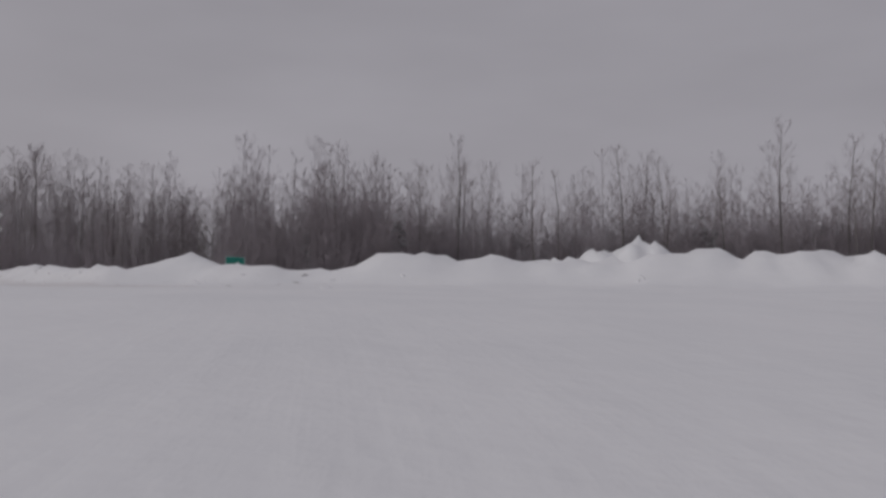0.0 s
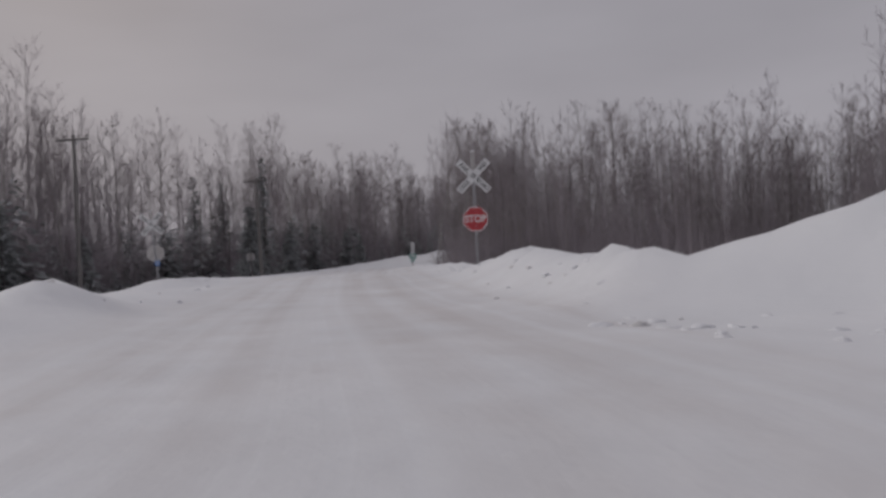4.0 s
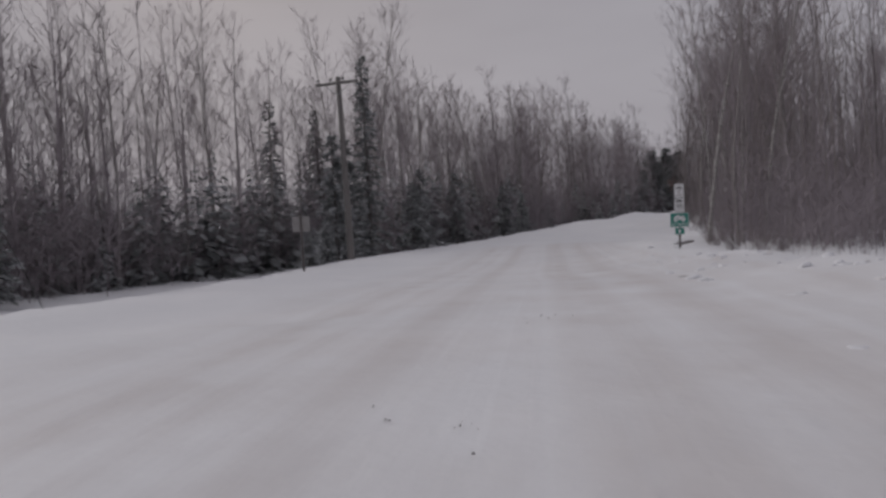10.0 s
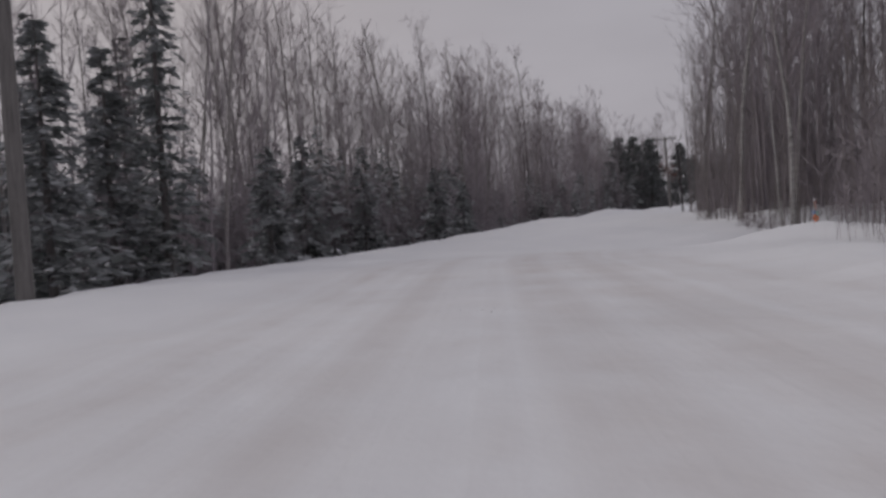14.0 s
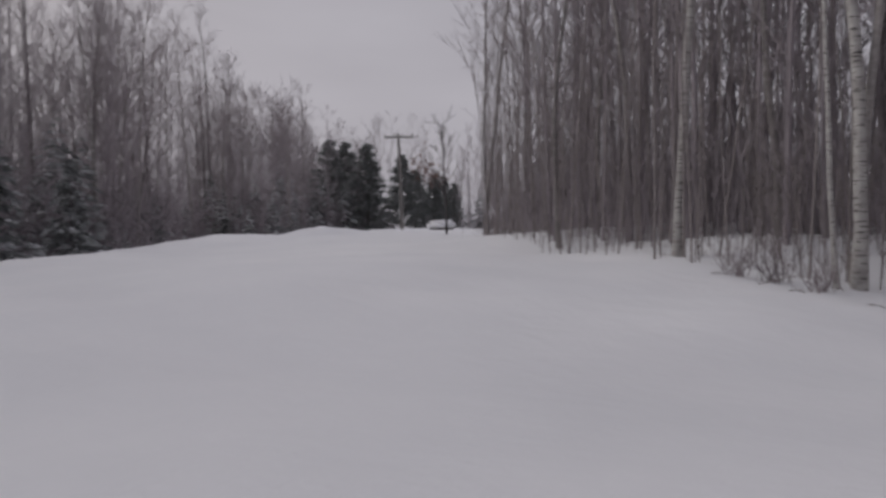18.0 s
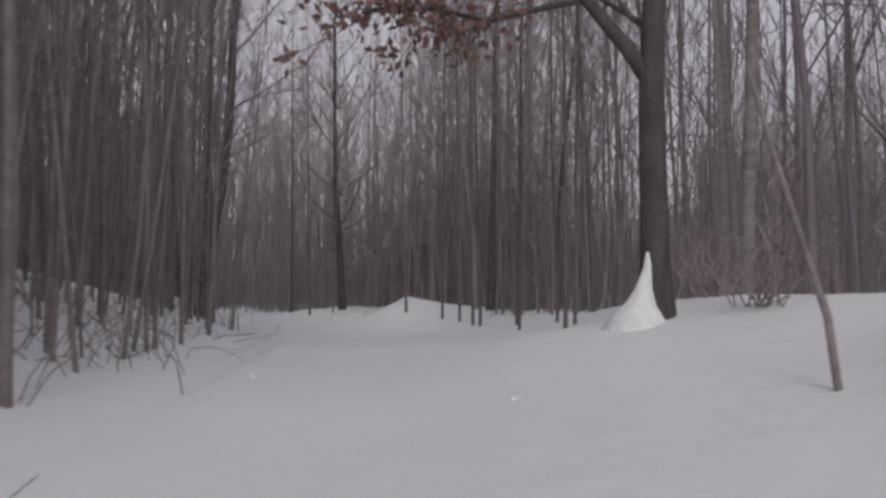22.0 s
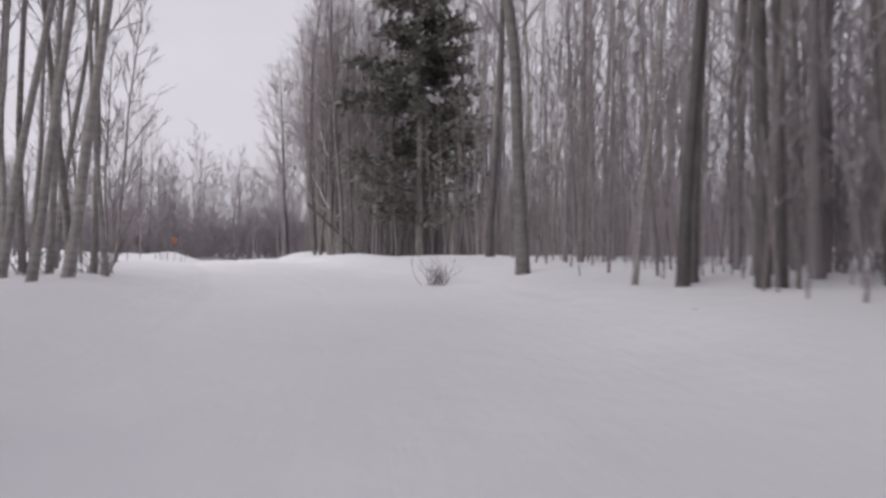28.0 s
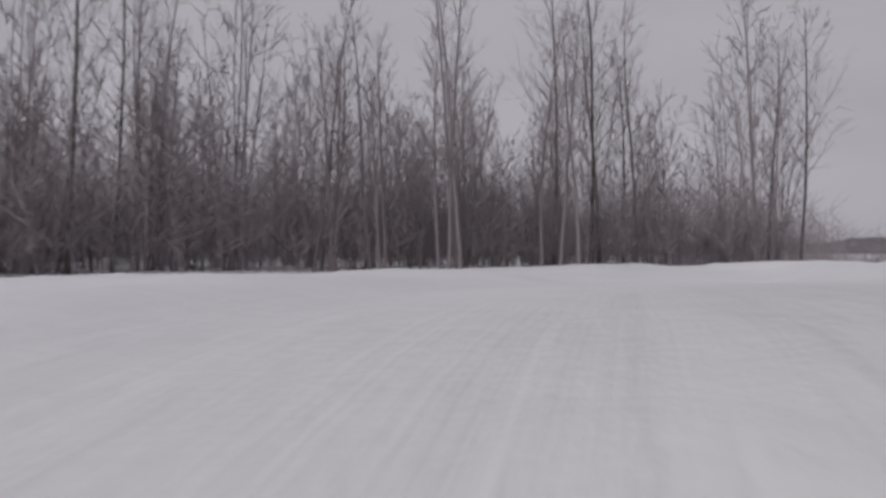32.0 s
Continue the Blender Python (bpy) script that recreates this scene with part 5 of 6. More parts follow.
for n, (x, y, w, h) in enumerate(((-53.75, 102.4, 0.27, 0.7), (-42.9, 109.7, 0.5, 0.7), (-43.3, 109.5, 0.35, 0.6), (-41.9, 110.0, 0.4, 0.7), (-48.75, 105.4, 0.5, 0.8), (-46.15, 107.5, 1.6, 1.0), (-45.2, 108.2, 0.9, 0.9), (-47.3, 100.15, 0.33, 0.8), (-47.7, 99.9, 0.3, 0.7), (-46.2, 100.75, 0.3, 0.8), (-45.4, 101.4, 0.3, 0.8), (-44.15, 102.75, 0.35, 0.5), (-50.45, 98.55, 0.24, 0.5), (-51.3, 97.8, 0.24, 0.6), (-54.0, 97.2, 0.21, 0.5), (-54.75, 97.2, 0.21, 0.5), (-38.0, 107.7, 0.25, 0.7), (-37.4, 108.9, 0.4, 0.8), (-35.3, 110.8, 0.6, 0.8), (-33.9, 119.6, 1.0, 1.0), (-34.6, 121.0, 0.9, 0.95), (-33.1, 122.4, 0.8, 0.9), (-23.6, 126.3, 1.0, 0.95), (-20.9, 127.3, 0.9, 0.95), (-21.9, 125.8, 0.45, 0.6))):
    single("bare_tree", DARKS[n % 4], x, y, "slim bare stem in deep snow beside the trail" if w < 0.8 else "dark bare trunk in deep snow beside the trail", 0, n % 3 - 1, 70 * n, w, h)
single("bare_tree", DARKS[2], -49.3, 98.8, "slim grey stem close beside the trail", 0, 0, 0, 0.4, 0.6)
single("bare_tree", DARKS[0], -41.2, 111.0, "dark trunk beside the trail", 0, 3, 0, 1.0, 1.0)
single("bare_tree", DARKS[3], -42.1, 111.0, "dark trunk beside the trail", 0, 2, 90, 0.85, 1.0)
single("aspen_tree", ASPENS[4], -42.7, 110.3, "leaning aspen beside the trail", 0, 5, 10, 0.7, 0.9)
single("aspen_tree", ASPENS[5], -43.0, 110.6, "leaning aspen beside the trail", 0, 7, 60, 0.5, 0.85)
YOUNG = [tree_kind(161 + k, BARK_PALE, 6.5 + 0.8 * k, 0.034, 0.12, 0.15, 20, 5, 3, rise=1.1) for k in range(2)]
for n, (x, y, s) in enumerate(((-29.0, 145.7, 1.0), (-29.2, 146.4, 0.8), (-29.7, 145.0, 1.0), (-30.3, 146.6, 0.9), (-31.0, 148.5, 0.9))):
    single("aspen_tree", YOUNG[n % 2], x, y, "young twiggy aspen at the edge of the field", 0, 2 - n, 80 * n, s, s)


def forked_tree(x, y):
    """A bare tree with level lower limbs that carry lines of snow."""
    rng = np.random.default_rng(141)
    trunk, crown = bare_tree(141, 12.5, 0.14, 0.45, 0.34, 18, 7, 4, rise=0.7)
    snow = Tubes()
    side = np.array([0.526, -0.85, 0.0])
    for z, load, reaches in (
        (1.42, 1.0, ((-0.18, 0.1), (-0.38, 0.19), (-0.7, 0.2), (-0.98, 0.24))),
        (1.42, 1.0, ((0.15, 0.12), (0.32, 0.28), (0.95, 0.71), (1.65, 0.85), (2.1, 1.1))),
        (2.28, 0.7, ((-0.4, -0.05), (-0.7, -0.02), (-1.0, 0.02))),
        (2.75, 0.7, ((-0.45, 0.06), (-0.8, 0.08))),
        (2.72, 0.7, ((-0.25, 0.2), (-0.52, 0.48), (-0.9, 0.8))),
        (2.95, 0.4, ((0.35, 0.15), (0.65, 0.35), (0.9, 0.65), (1.3, 1.3))),
        (3.25, 0.7, ((-0.4, 0.15), (-0.7, 0.3), (-1.3, 1.0), (-1.7, 1.9))),
        (3.3, 0.0, ((0.2, 0.3), (0.6, 1.2), (0.8, 2.2))),
        (4.2, 0.5, ((-0.5, 0.4), (-1.2, 0.9), (-1.9, 1.9))),
        (4.5, 0.5, ((0.5, 0.4), (1.3, 1.0), (1.9, 2.1))),
    ):
        line = np.array([np.array([0, 0, z])] + [side * a + (0, 0, z + up) + rng.normal(0, 0.05, 3) * (1, 1, 0) for a, up in reaches])
        radii = np.linspace(0.045, 0.012, len(line))
        crown.add(line, radii, 6)
        if load:
            snow.add(line[:4] + (0, 0, 0.016), radii[:4] * 0.5 * load + 0.005, 5)
        for _ in range(9):
            k = int(rng.integers(1, len(line)))
            crown.blade(line[k], line[k] + rng.normal(0, 0.3, 3) + (0, 0, 0.35), 0.006, rng)
    meshes = {"trunk": trunk.mesh("trunk", OAKBARK), "crown": crown.mesh("crown", BARK_DARK), "snow_load": snow.mesh("snow_load", LOOSE)}
    make_tree("bare_tree", "bare tree with snow lying along its spreading limbs", meshes, pose(x, y, ground_z(x, y)), "")


forked_tree(-36.6, 107.95)


def clump_tree(x, y, seed, height, count):
    """A many-stemmed poplar clump whose slim trunks spread upwards from one foot."""
    rng = np.random.default_rng(seed)
    ob = thing("poplar_clump", "clump of slim bare poplar stems fanning upwards beside the open field", "tree", pose(x, y, ground_z(x, y)), "trees across the field")
    for k in range(count):
        trunk, crown = bare_tree(seed * 20 + k, height * rng.uniform(0.72, 1.05), 0.07, 0.25, 0.2, 14, 6, 3, rise=1.25, lean=rng.uniform(0.02, 0.13))
        foot = pose(rng.normal(0, 0.4), rng.normal(0, 0.4), 0, 0, 0, rng.uniform(0, 360))
        # stems and twigs both take the wood colour paled for haze
        stem = part("trunk", trunk.mesh("trunk", FARHAZED), None, ob)
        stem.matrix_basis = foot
        part("crown", crown.mesh("crown", FARHAZED), None, stem)


for n, (x, y, h, count) in enumerate(((-24.8, 201.5, 10.8, 6), (-18.8, 201.2, 11.2, 5), (-16.8, 201.0, 9.8, 3), (-13.8, 200.3, 12.2, 4), (-37.0, 199.9, 9.6, 4), (-33.0, 200.8, 8.2, 6), (-29.3, 201.3, 7.8, 3), (-47.5, 196.0, 7.5, 5), (-33.7, 163.2, 4.9, 5), (-9.5, 201.0, 11.0, 3))):
    clump_tree(x, y, 171 + n, h, count)

single("bare_tree", tree_kind(151, OAKBARK, 11.5, 0.11, 0.24, 0.30, 24, 12, 6, rise=0.75), -19.0, 173.3, "bare spreading tree at the edge of the open snow", 0, -2, 0)
single("sapling", tree_kind(153, TWIG, 2.9, 0.011, 0.3, 0.14, 9, 3, 2, rise=1.25), -28.1, 158.9, "spindly young tree alone in the open snow", 0, -3, 0)
for n, (x, y) in enumerate(((-20.6, 159.5), (-20.0, 161.0), (-19.4, 163.2), (-19.2, 165.2), (-18.0, 168.8), (-18.4, 167.0), (-18.2, 165.8), (-17.4, 170.4))):
    single("bare_tree", DARKS[n % 4], x, y, "tall dark bare tree at the edge of the field", 0, n % 5 - 2, 75 * n, 0.75 + 0.08 * (n % 4), 0.8)
for n, (x, y) in enumerate(((-17.0, 174.9), (-16.0, 175.8), (-16.9, 173.7), (-15.5, 174.4), (-17.6, 174.0), (-15.0, 176.4), (-14.4, 174.8))):
    single("bare_tree", DARKS[n % 4] if n % 2 else ASPENS[n % 6], x, y, "slim bare tree with fine twigs at the edge of the field", n - 3, -2, 65 * n, 0.7, 0.62 + 0.04 * (n % 3))
snowy_tree(-19.6, 160.2, 143, 10.0, 0.1, 0.15, 0.3, 16, "bare tree with snow on its leaning branches by the field")
snowy_tree(-18.2, 164.2, 144, 11.0, 0.11, 0.2, 0.3, 16, "bare tree with snow on its leaning branches by the field")
for n, (x, y) in enumerate(((-19.0, 161.1), (-18.2, 162.4), (-18.0, 159.8), (-17.4, 158.0), (-17.0, 160.6))):
    single("aspen_tree", DARKS[n % 4], x, y, "tall bare poplar in a clump by the field", 0, -3, 70 * n, 0.8, 1.05)
for n, (x, y, w) in enumerate(((47.6, 85.0, 1.15), (49.5, 84.0, 1.25), (46.0, 87.0, 1.1), (37.9, 85.0, 1.1), (31.4, 85.5, 0.9), (10.4, 86.0, 0.95), (20.5, 87.0, 1.0), (1.5, 88.0, 1.0), (25.0, 86.0, 0.9), (-3.0, 87.0, 0.95))):
    single("bare_tree", DARKS[n % 4], x, y, "tall bare tree standing above the wood behind the crossing", 0, 0, 50 * n, w, w)
for n, (x, y) in enumerate(((-59.0, 85.5), (-58.0, 84.0), (-57.0, 83.0), (-55.5, 80.0))):
    single("aspen_tree", ASPENS[(n + 2) % 6], x, y, "tall pale aspen with a wide bare crown by the road", 0, -3, 60 * n, 1.1, 0.85)
for n, (x, y, s) in enumerate(((-66.5, 125.0, 1.7), (-66.0, 196.0, 0.9))):
    single("oak_tree", ROUND[n % 2], x, y, "round-crowned bare oak rising over the wood", 0, 0, 30 * n, s, s)
single("spruce_tree", SPRUCES[3], -80.4, 74.1, "tall narrow dark spruce behind the utility pole", 0, 0, 0, 0.8, 0.98)
for n, (x, y, s, k) in enumerate(((-76.8, 69.7, 1.0, 1), (-79.8, 72.2, 1.05, 1), (-84.1, 79.8, 1.0, 2), (-92.3, 86.2, 1.0, 1), (-95.0, 92.0, 0.95, 1), (-73.5, 52.0, 1.0, 2), (-69.0, 44.5, 0.95, 1), (-97.5, 100.0, 1.1, 2), (-102.5, 107.0, 1.0, 2), (-64.0, 40.5, 1.0, 1), (-64.5, 35.5, 1.1, 2), (-63.0, 30.0, 1.0, 1))):
    single("spruce_tree", SPRUCES[k], x, y, "dark spruce with snow on its boughs at the wood edge", 0, 0, 40 * n, s, s)


single("spruce_tree", SPRUCES[2], -71.6, 66.3, "small spruce bent under clumps of snow", 0, 3, 0, 0.5, 0.42)
single("spruce_tree", SPRUCES[2], -70.2, 64.6, "small spruce bent under clumps of snow", 2, 0, 90, 0.5, 0.36)


def pine_meshes(seed, height, width, needles=None):
    """A pine with spaced whorls of limbs, tufted towards their ends."""
    rng = np.random.default_rng(seed)
    trunk, limbs, v, q = Tubes(), Tubes(), [], []
    trunk.add([(0, 0, -0.4), (0.05, 0, height * 0.4), (-0.05, 0.05, height * 0.8), (0, 0, height)], (0.2, 0.15, 0.08, 0.02), 9)
    z = 1.6
    while z < height:
        s = z / height
        reach = width * min(1.0, 0.55 + 1.1 * s) * (1.02 - s) ** 0.62
        for _ in range(int(rng.integers(4, 7))):
            a, r = rng.uniform(0, 6.28), reach * rng.uniform(0.55, 1.2)
            out = np.array([math.cos(a), math.sin(a), rng.uniform(-0.15, 0.25)])
            line = wander(rng, (0, 0, z), out, r, 4, 0.1, 0.03)
            limbs.add(line, (0.04, 0.03, 0.022, 0.014, 0.006), 4)
            full = 0.4 if s < 0.25 else 1.0
            for _ in range(int(95 * full * (0.5 + r / width))):
                f = rng.uniform(0.25, 1.0)
                p = np.array([np.interp(f, np.linspace(0, 1, 5), line[:, c]) for c in range(3)]) + rng.normal(0, 0.13, 3)
                way = out * 0.6 + rng.normal(0, 0.55, 3) + (0, 0, 0.1)
                way /= np.linalg.norm(way)
                side = np.cross(way, rng.normal(0, 1, 3))
                side /= np.linalg.norm(side) + 1e-6
                n, size = len(v), rng.uniform(0.2, 0.45)
                v.extend([p, p + way * size * 0.5 + side * size * 0.2, p + way * size, p + way * size * 0.5 - side * size * 0.2])
                q.append((n, n + 1, n + 2, n + 3))
        z += rng.uniform(0.32, 0.58)
    return {"trunk": trunk.mesh("pine_trunk", BARK_DARK), "crown": limbs.mesh("crown", BARK_DARK), "needles": quad_mesh("needles", v, q, needles or PINENEEDLE, False)}


PINE = pine_meshes(301, 15.5, 4.0)
# the lighter, snow-flecked needle colour stands in for haze over these far pines
BEND_PINE = pine_meshes(302, 15.5, 4.0, NEEDLE)
single("pine_tree", PINE, -16.5, 156.8, "broad dark green pine among bare trees", 0, 0, 0, 1.15, 0.95)
for x, y, s in ((-120.7, 159.8, 0.72), (-118.8, 164.5, 0.6), (-118.6, 167.5, 0.5), (-118.2, 171.5, 0.46), (-120.3, 178.4, 0.45), (-124.0, 157.0, 0.75), (-117.5, 176.0, 0.4), (-128.0, 166.0, 0.8)):
    single("pine_tree", BEND_PINE, x, y, "pine with needles paled for haze where the road bends out of sight", 0, 0, 450 * s, s * 1.3, s)


def leafy_oak(x, y):
    """An oak that kept brown leaves, with one long limb over the trail and snow driven against its foot."""
    rng = np.random.default_rng(77)
    z = ground_z(x, y)
    ob = thing("oak_tree", "dark oak with withered brown leaves and snow plastered on its foot", "tree", pose(x, y, z))
    trunk = Tubes()
    trunk.add([(0, 0, -0.3), (0, 0, 0.5), (-0.02, 0.01, 1.3), (0, 0.02, 2.1), (0.05, -0.02, 3.2), (0.0, -0.1, 5.0), (-0.1, 0.0, 8.0), (0, 0.1, 10.5)], (0.22, 0.135, 0.12, 0.115, 0.10, 0.08, 0.055, 0.02), 12)
    part("trunk", trunk.mesh("trunk", OAKBARK), None, ob)
    limbs, leaves_v, leaves_q = Tubes(), [], []

    def leaf_bunch(p, count, size):
        for _ in range(count):
            q = p + rng.normal(0, 0.16, 3) * size
            a, b = rng.normal(0, 1, 3), rng.normal(0, 1, 3)
            a /= np.linalg.norm(a)
            b = np.cross(a, b)
            b /= np.linalg.norm(b)
            n = len(leaves_v)
            leaves_v.extend([q, q + a * 0.06 + b * 0.03, q + a * 0.13, q + a * 0.06 - b * 0.035])
            leaves_q.append((n, n + 1, n + 2, n + 3))

    main = np.array([(0, 0.02, 2.15), (-0.03, 0.25, 2.5), (-0.08, 0.6, 2.95), (-0.15, 0.95, 3.4), (-0.3, 1.4, 4.2), (-0.4, 1.7, 5.2)])
    limbs.add(main, (0.085, 0.07, 0.06, 0.05, 0.035, 0.015), 8)
    arm = np.array([(-0.08, 0.6, 2.95), (-0.12, 1.1, 2.88), (-0.17, 1.5, 2.8), (-0.3, 2.0, 2.92), (-0.4, 2.4, 2.95), (-0.5, 2.9, 2.85)])
    limbs.add(arm, (0.035, 0.03, 0.026, 0.02, 0.014, 0.007), 6)
    for k in range(44):
        f = rng.uniform(0.35, 1)
        p = np.array([np.interp(f, np.linspace(0, 1, 6), arm[:, c]) for c in range(3)])
        e = p + rng.normal(0, 0.28, 3) + (0, 0.1, 0.02)
        limbs.add([p, (p + e) / 2 + rng.normal(0, 0.03, 3), e], (0.008, 0.006, 0.003), 3)
        leaf_bunch(e, 11, 0.55)
    for k in range(34):
        s = rng.uniform(2.6, 10)
        a = rng.uniform(0, 6.28)
        line = wander(rng, (0, 0, s), (math.cos(a), math.sin(a), 0.5), rng.uniform(1.2, 2.6), 4, 0.2, 0.06)
        limbs.add(line, (0.035, 0.028, 0.02, 0.013, 0.006), 5)
        for _ in range(7):
            p = line[int(rng.integers(2, 5))]
            e = p + rng.normal(0, 0.35, 3)
            limbs.add([p, e], (0.007, 0.003), 3)
            if rng.uniform() < 0.25:
                leaf_bunch(e, 7, 0.7)
    part("crown", limbs.mesh("crown", OAKBARK), None, ob)
    tagged(part("leaves", quad_mesh("leaves", leaves_v, leaves_q, DRYLEAF, False), None, ob, "withered brown leaves"), kind="stuff")
    cone = Tubes()
    cone.add([(-0.17, 0.15, -0.6), (-0.17, 0.14, -0.1), (-0.16, 0.13, 0.03), (-0.15, 0.11, 0.14), (-0.13, 0.09, 0.28), (-0.11, 0.06, 0.45), (-0.09, 0.05, 0.7)], (0.5, 0.32, 0.22, 0.13, 0.075, 0.04, 0.01), 16)
    part("snow_plaster", cone.mesh("snow_plaster", LOOSE), None, ob, "snow driven up against the trunk")


leafy_oak(-55.56, 96.28)


def corner_oak(x, y):
    """A small oak at the wood's corner with one limb of withered leaves reaching over the road."""
    rng = np.random.default_rng(88)
    ob = thing("oak_tree", "small dark oak holding withered brown leaves", "tree", pose(x, y, ground_z(x, y)))
    trunk, crown = bare_tree(88, 5.6, 0.06, 0.3, 0.26, 14, 5, 3, rise=0.9)
    limb = wander(rng, (0, 0, 2.9), (-1.5, 1.0, 0.5), 2.6, 5, 0.1, 0.0)
    crown.add(limb, np.linspace(0.03, 0.008, 6), 5)
    v, q = [], []
    for _ in range(70):
        p = limb[int(rng.integers(2, 6))] + rng.normal(0, 0.28, 3)
        for _ in range(5):
            c, a, b = p + rng.normal(0, 0.1, 3), rng.normal(0, 1, 3), rng.normal(0, 1, 3)
            a /= np.linalg.norm(a)
            b = np.cross(a, b) / (np.linalg.norm(np.cross(a, b)) + 1e-6)
            n = len(v)
            v.extend([c, c + a * 0.07 + b * 0.04, c + a * 0.14, c + a * 0.07 - b * 0.04])
            q.append((n, n + 1, n + 2, n + 3))
    part("trunk", trunk.mesh("trunk", OAKBARK), None, ob)
    part("crown", crown.mesh("crown", OAKBARK), None, ob)
    tagged(part("leaves", quad_mesh("leaves", v, q, DRYLEAF, False), None, ob, "withered brown leaves"), kind="stuff")


corner_oak(-88.7, 117.6)


def bare_pole_tree(x, y, pts, radii, label, material=BARK_PALE, name="leaning_tree"):
    t = Tubes()
    t.add(pts, radii, 8)
    ob = new(name, t.mesh(name, material))
    ob.matrix_basis = pose(x, y, ground_z(x, y))
    return tagged(ob, label, "tree stem")


bare_pole_tree(-58.5, 95.3, [(0, 0, -0.3), (-0.03, 0.08, 0.35), (-0.06, 0.2, 0.75), (-0.10, 0.32, 1.15), (-0.13, 0.44, 1.6)], (0.022, 0.02, 0.017, 0.014, 0.01), "broken pale stem leaning beside the oak", STEM)
bare_pole_tree(-18.9, 158.6, [(0.3, 0, -0.3), (-0.4, 0.1, 0.55), (-1.2, 0.2, 1.4), (-2.2, 0.3, 2.4)], (0.1, 0.09, 0.075, 0.05), "broken trunk leaning against the wood edge", BARK_DARK, "leaning_log")
bare_pole_tree(-19.4, 160.6, [(1.4, 0, 0.75), (0.4, 0.1, 1.5), (-0.6, 0.1, 2.3), (-1.6, 0, 3.3)], (0.07, 0.06, 0.05, 0.03), "broken branch hung up among the trees", BARK_PALE, "hung_branch")
bare_pole_tree(-19.6, 160.9, [(0, 0, -0.2), (-0.08, 0.0, 0.6), (-0.22, 0.0, 1.3)], (0.05, 0.045, 0.035), "short broken pale stub in the snow", BARK_PALE, "stub")


def snowy_log(x, y, length, turn, lift):
    ob = thing("fallen_log", "short fallen log with snow lying along it", "log", pose(x, y, ground_z(x, y) + lift, 0, 0, turn))
    t, s = Tubes(), Tubes()
    line = np.array([(-length / 2, 0, -0.12), (-length / 4, 0.03, -0.02), (length / 4, -0.02, 0.05), (length / 2, 0, 0.08)])
    t.add(line, (0.06, 0.055, 0.05, 0.03), 8)
    s.add(line[1:3] + (0, 0, 0.06), (0.045, 0.04), 8)
    part("log", t.mesh("log", BARK_DARK), None, ob)
    part("snow_load", s.mesh("snow_load", LOOSE), None, ob)


snowy_log(-55.0, 72.0, 0.9, 25, 0.06)


# ---- scattered growth and snow lumps near the way ----
def twig_thing(x, y, seed, height, name="sapling", lean=8.0, label="thin bare sapling poking out of the snow"):
    rng = np.random.default_rng(seed)
    t, c = stem_tree(seed, height, 0.004 + 0.003 * height, 7)
    ob = new(name, t.mesh(name, STEM))
    part("crown", c.mesh("crown", TWIG), None, ob)
    ob.matrix_basis = pose(x, y, ground_z(x, y), rng.normal(0, lean), rng.normal(0, lean), rng.uniform(0, 360))
    return tagged(ob, label, "sapling", "saplings in the open snow")


OPEN = [(-29.2, 145.4), (-29.0, 146.0), (-29.5, 145.0), (-28.7, 145.9), (-29.9, 145.6), (-27.4, 157.0), (-27.5, 158.4), (-27.1, 158.1), (-27.3, 158.8), (-27.4, 159.7), (-27.0, 159.6), (-27.1, 160.4), (-26.9, 160.6), (-26.4, 159.9), (-26.3, 159.5), (-26.6, 161.6), (-29.5, 160.5), (-28.4, 161.5), (-30.0, 157.0), (-31.5, 155.5)]
for n, (x, y) in enumerate(OPEN):
    twig_thing(x, y, 400 + n, (3.6, 4.4, 3.0, 1.2, 3.4)[n] if n < 5 else (0.8, 0.6, 2.9, 0.5, 0.9, 0.7, 0.45)[n % 7], lean=5.0 if n < 5 else 13.0)


def fallen_twig(x, y, seed, length):
    rng = np.random.default_rng(seed)
    a = rng.uniform(0, 6.28)
    t = Tubes()
    line = wander(rng, (0, 0, 0.02), (math.cos(a), math.sin(a), 0.3), length * 0.7, 7, 0.16, -0.07)
    t.add(line, np.linspace(0.009, 0.004, 8), 5)
    for _ in range(4):
        p = line[int(rng.integers(1, 5))]
        t.add([p, p + rng.normal(0, 0.13, 3) * length * (1, 1, 0.3)], (0.005, 0.002), 3)
    ob = new("fallen_branch", t.mesh("fallen_branch", STEM))
    ob.matrix_basis = pose(x, y, ground_z(x, y))
    return tagged(ob, "thin fallen branch lying on the snow", "branch", "fallen branches")


for n, (x, y, s) in enumerate(((-71.9, 97.6, 1.3), (-72.6, 97.4, 1.6), (-73.4, 97.9, 1.2), (-70.6, 97.2, 0.8), (-60.4, 99.6, 0.7), (-61.6, 99.2, 0.8), (-63.0, 98.6, 0.9), (-56.0, 101.0, 0.9), (-55.0, 101.2, 0.8), (-54.4, 101.9, 1.0), (-50.6, 103.8, 0.9), (-29.6, 123.6, 0.7), (-30.5, 124.3, 0.9), (-30.9, 127.0, 1.1), (-43.0, 101.5, 1.2), (-66.6, 99.0, 0.9), (-64.9, 99.2, 1.0), (-65.3, 97.1, 0.6), (-65.35, 96.95, 0.5))):
    fallen_twig(x, y, 500 + n, s)


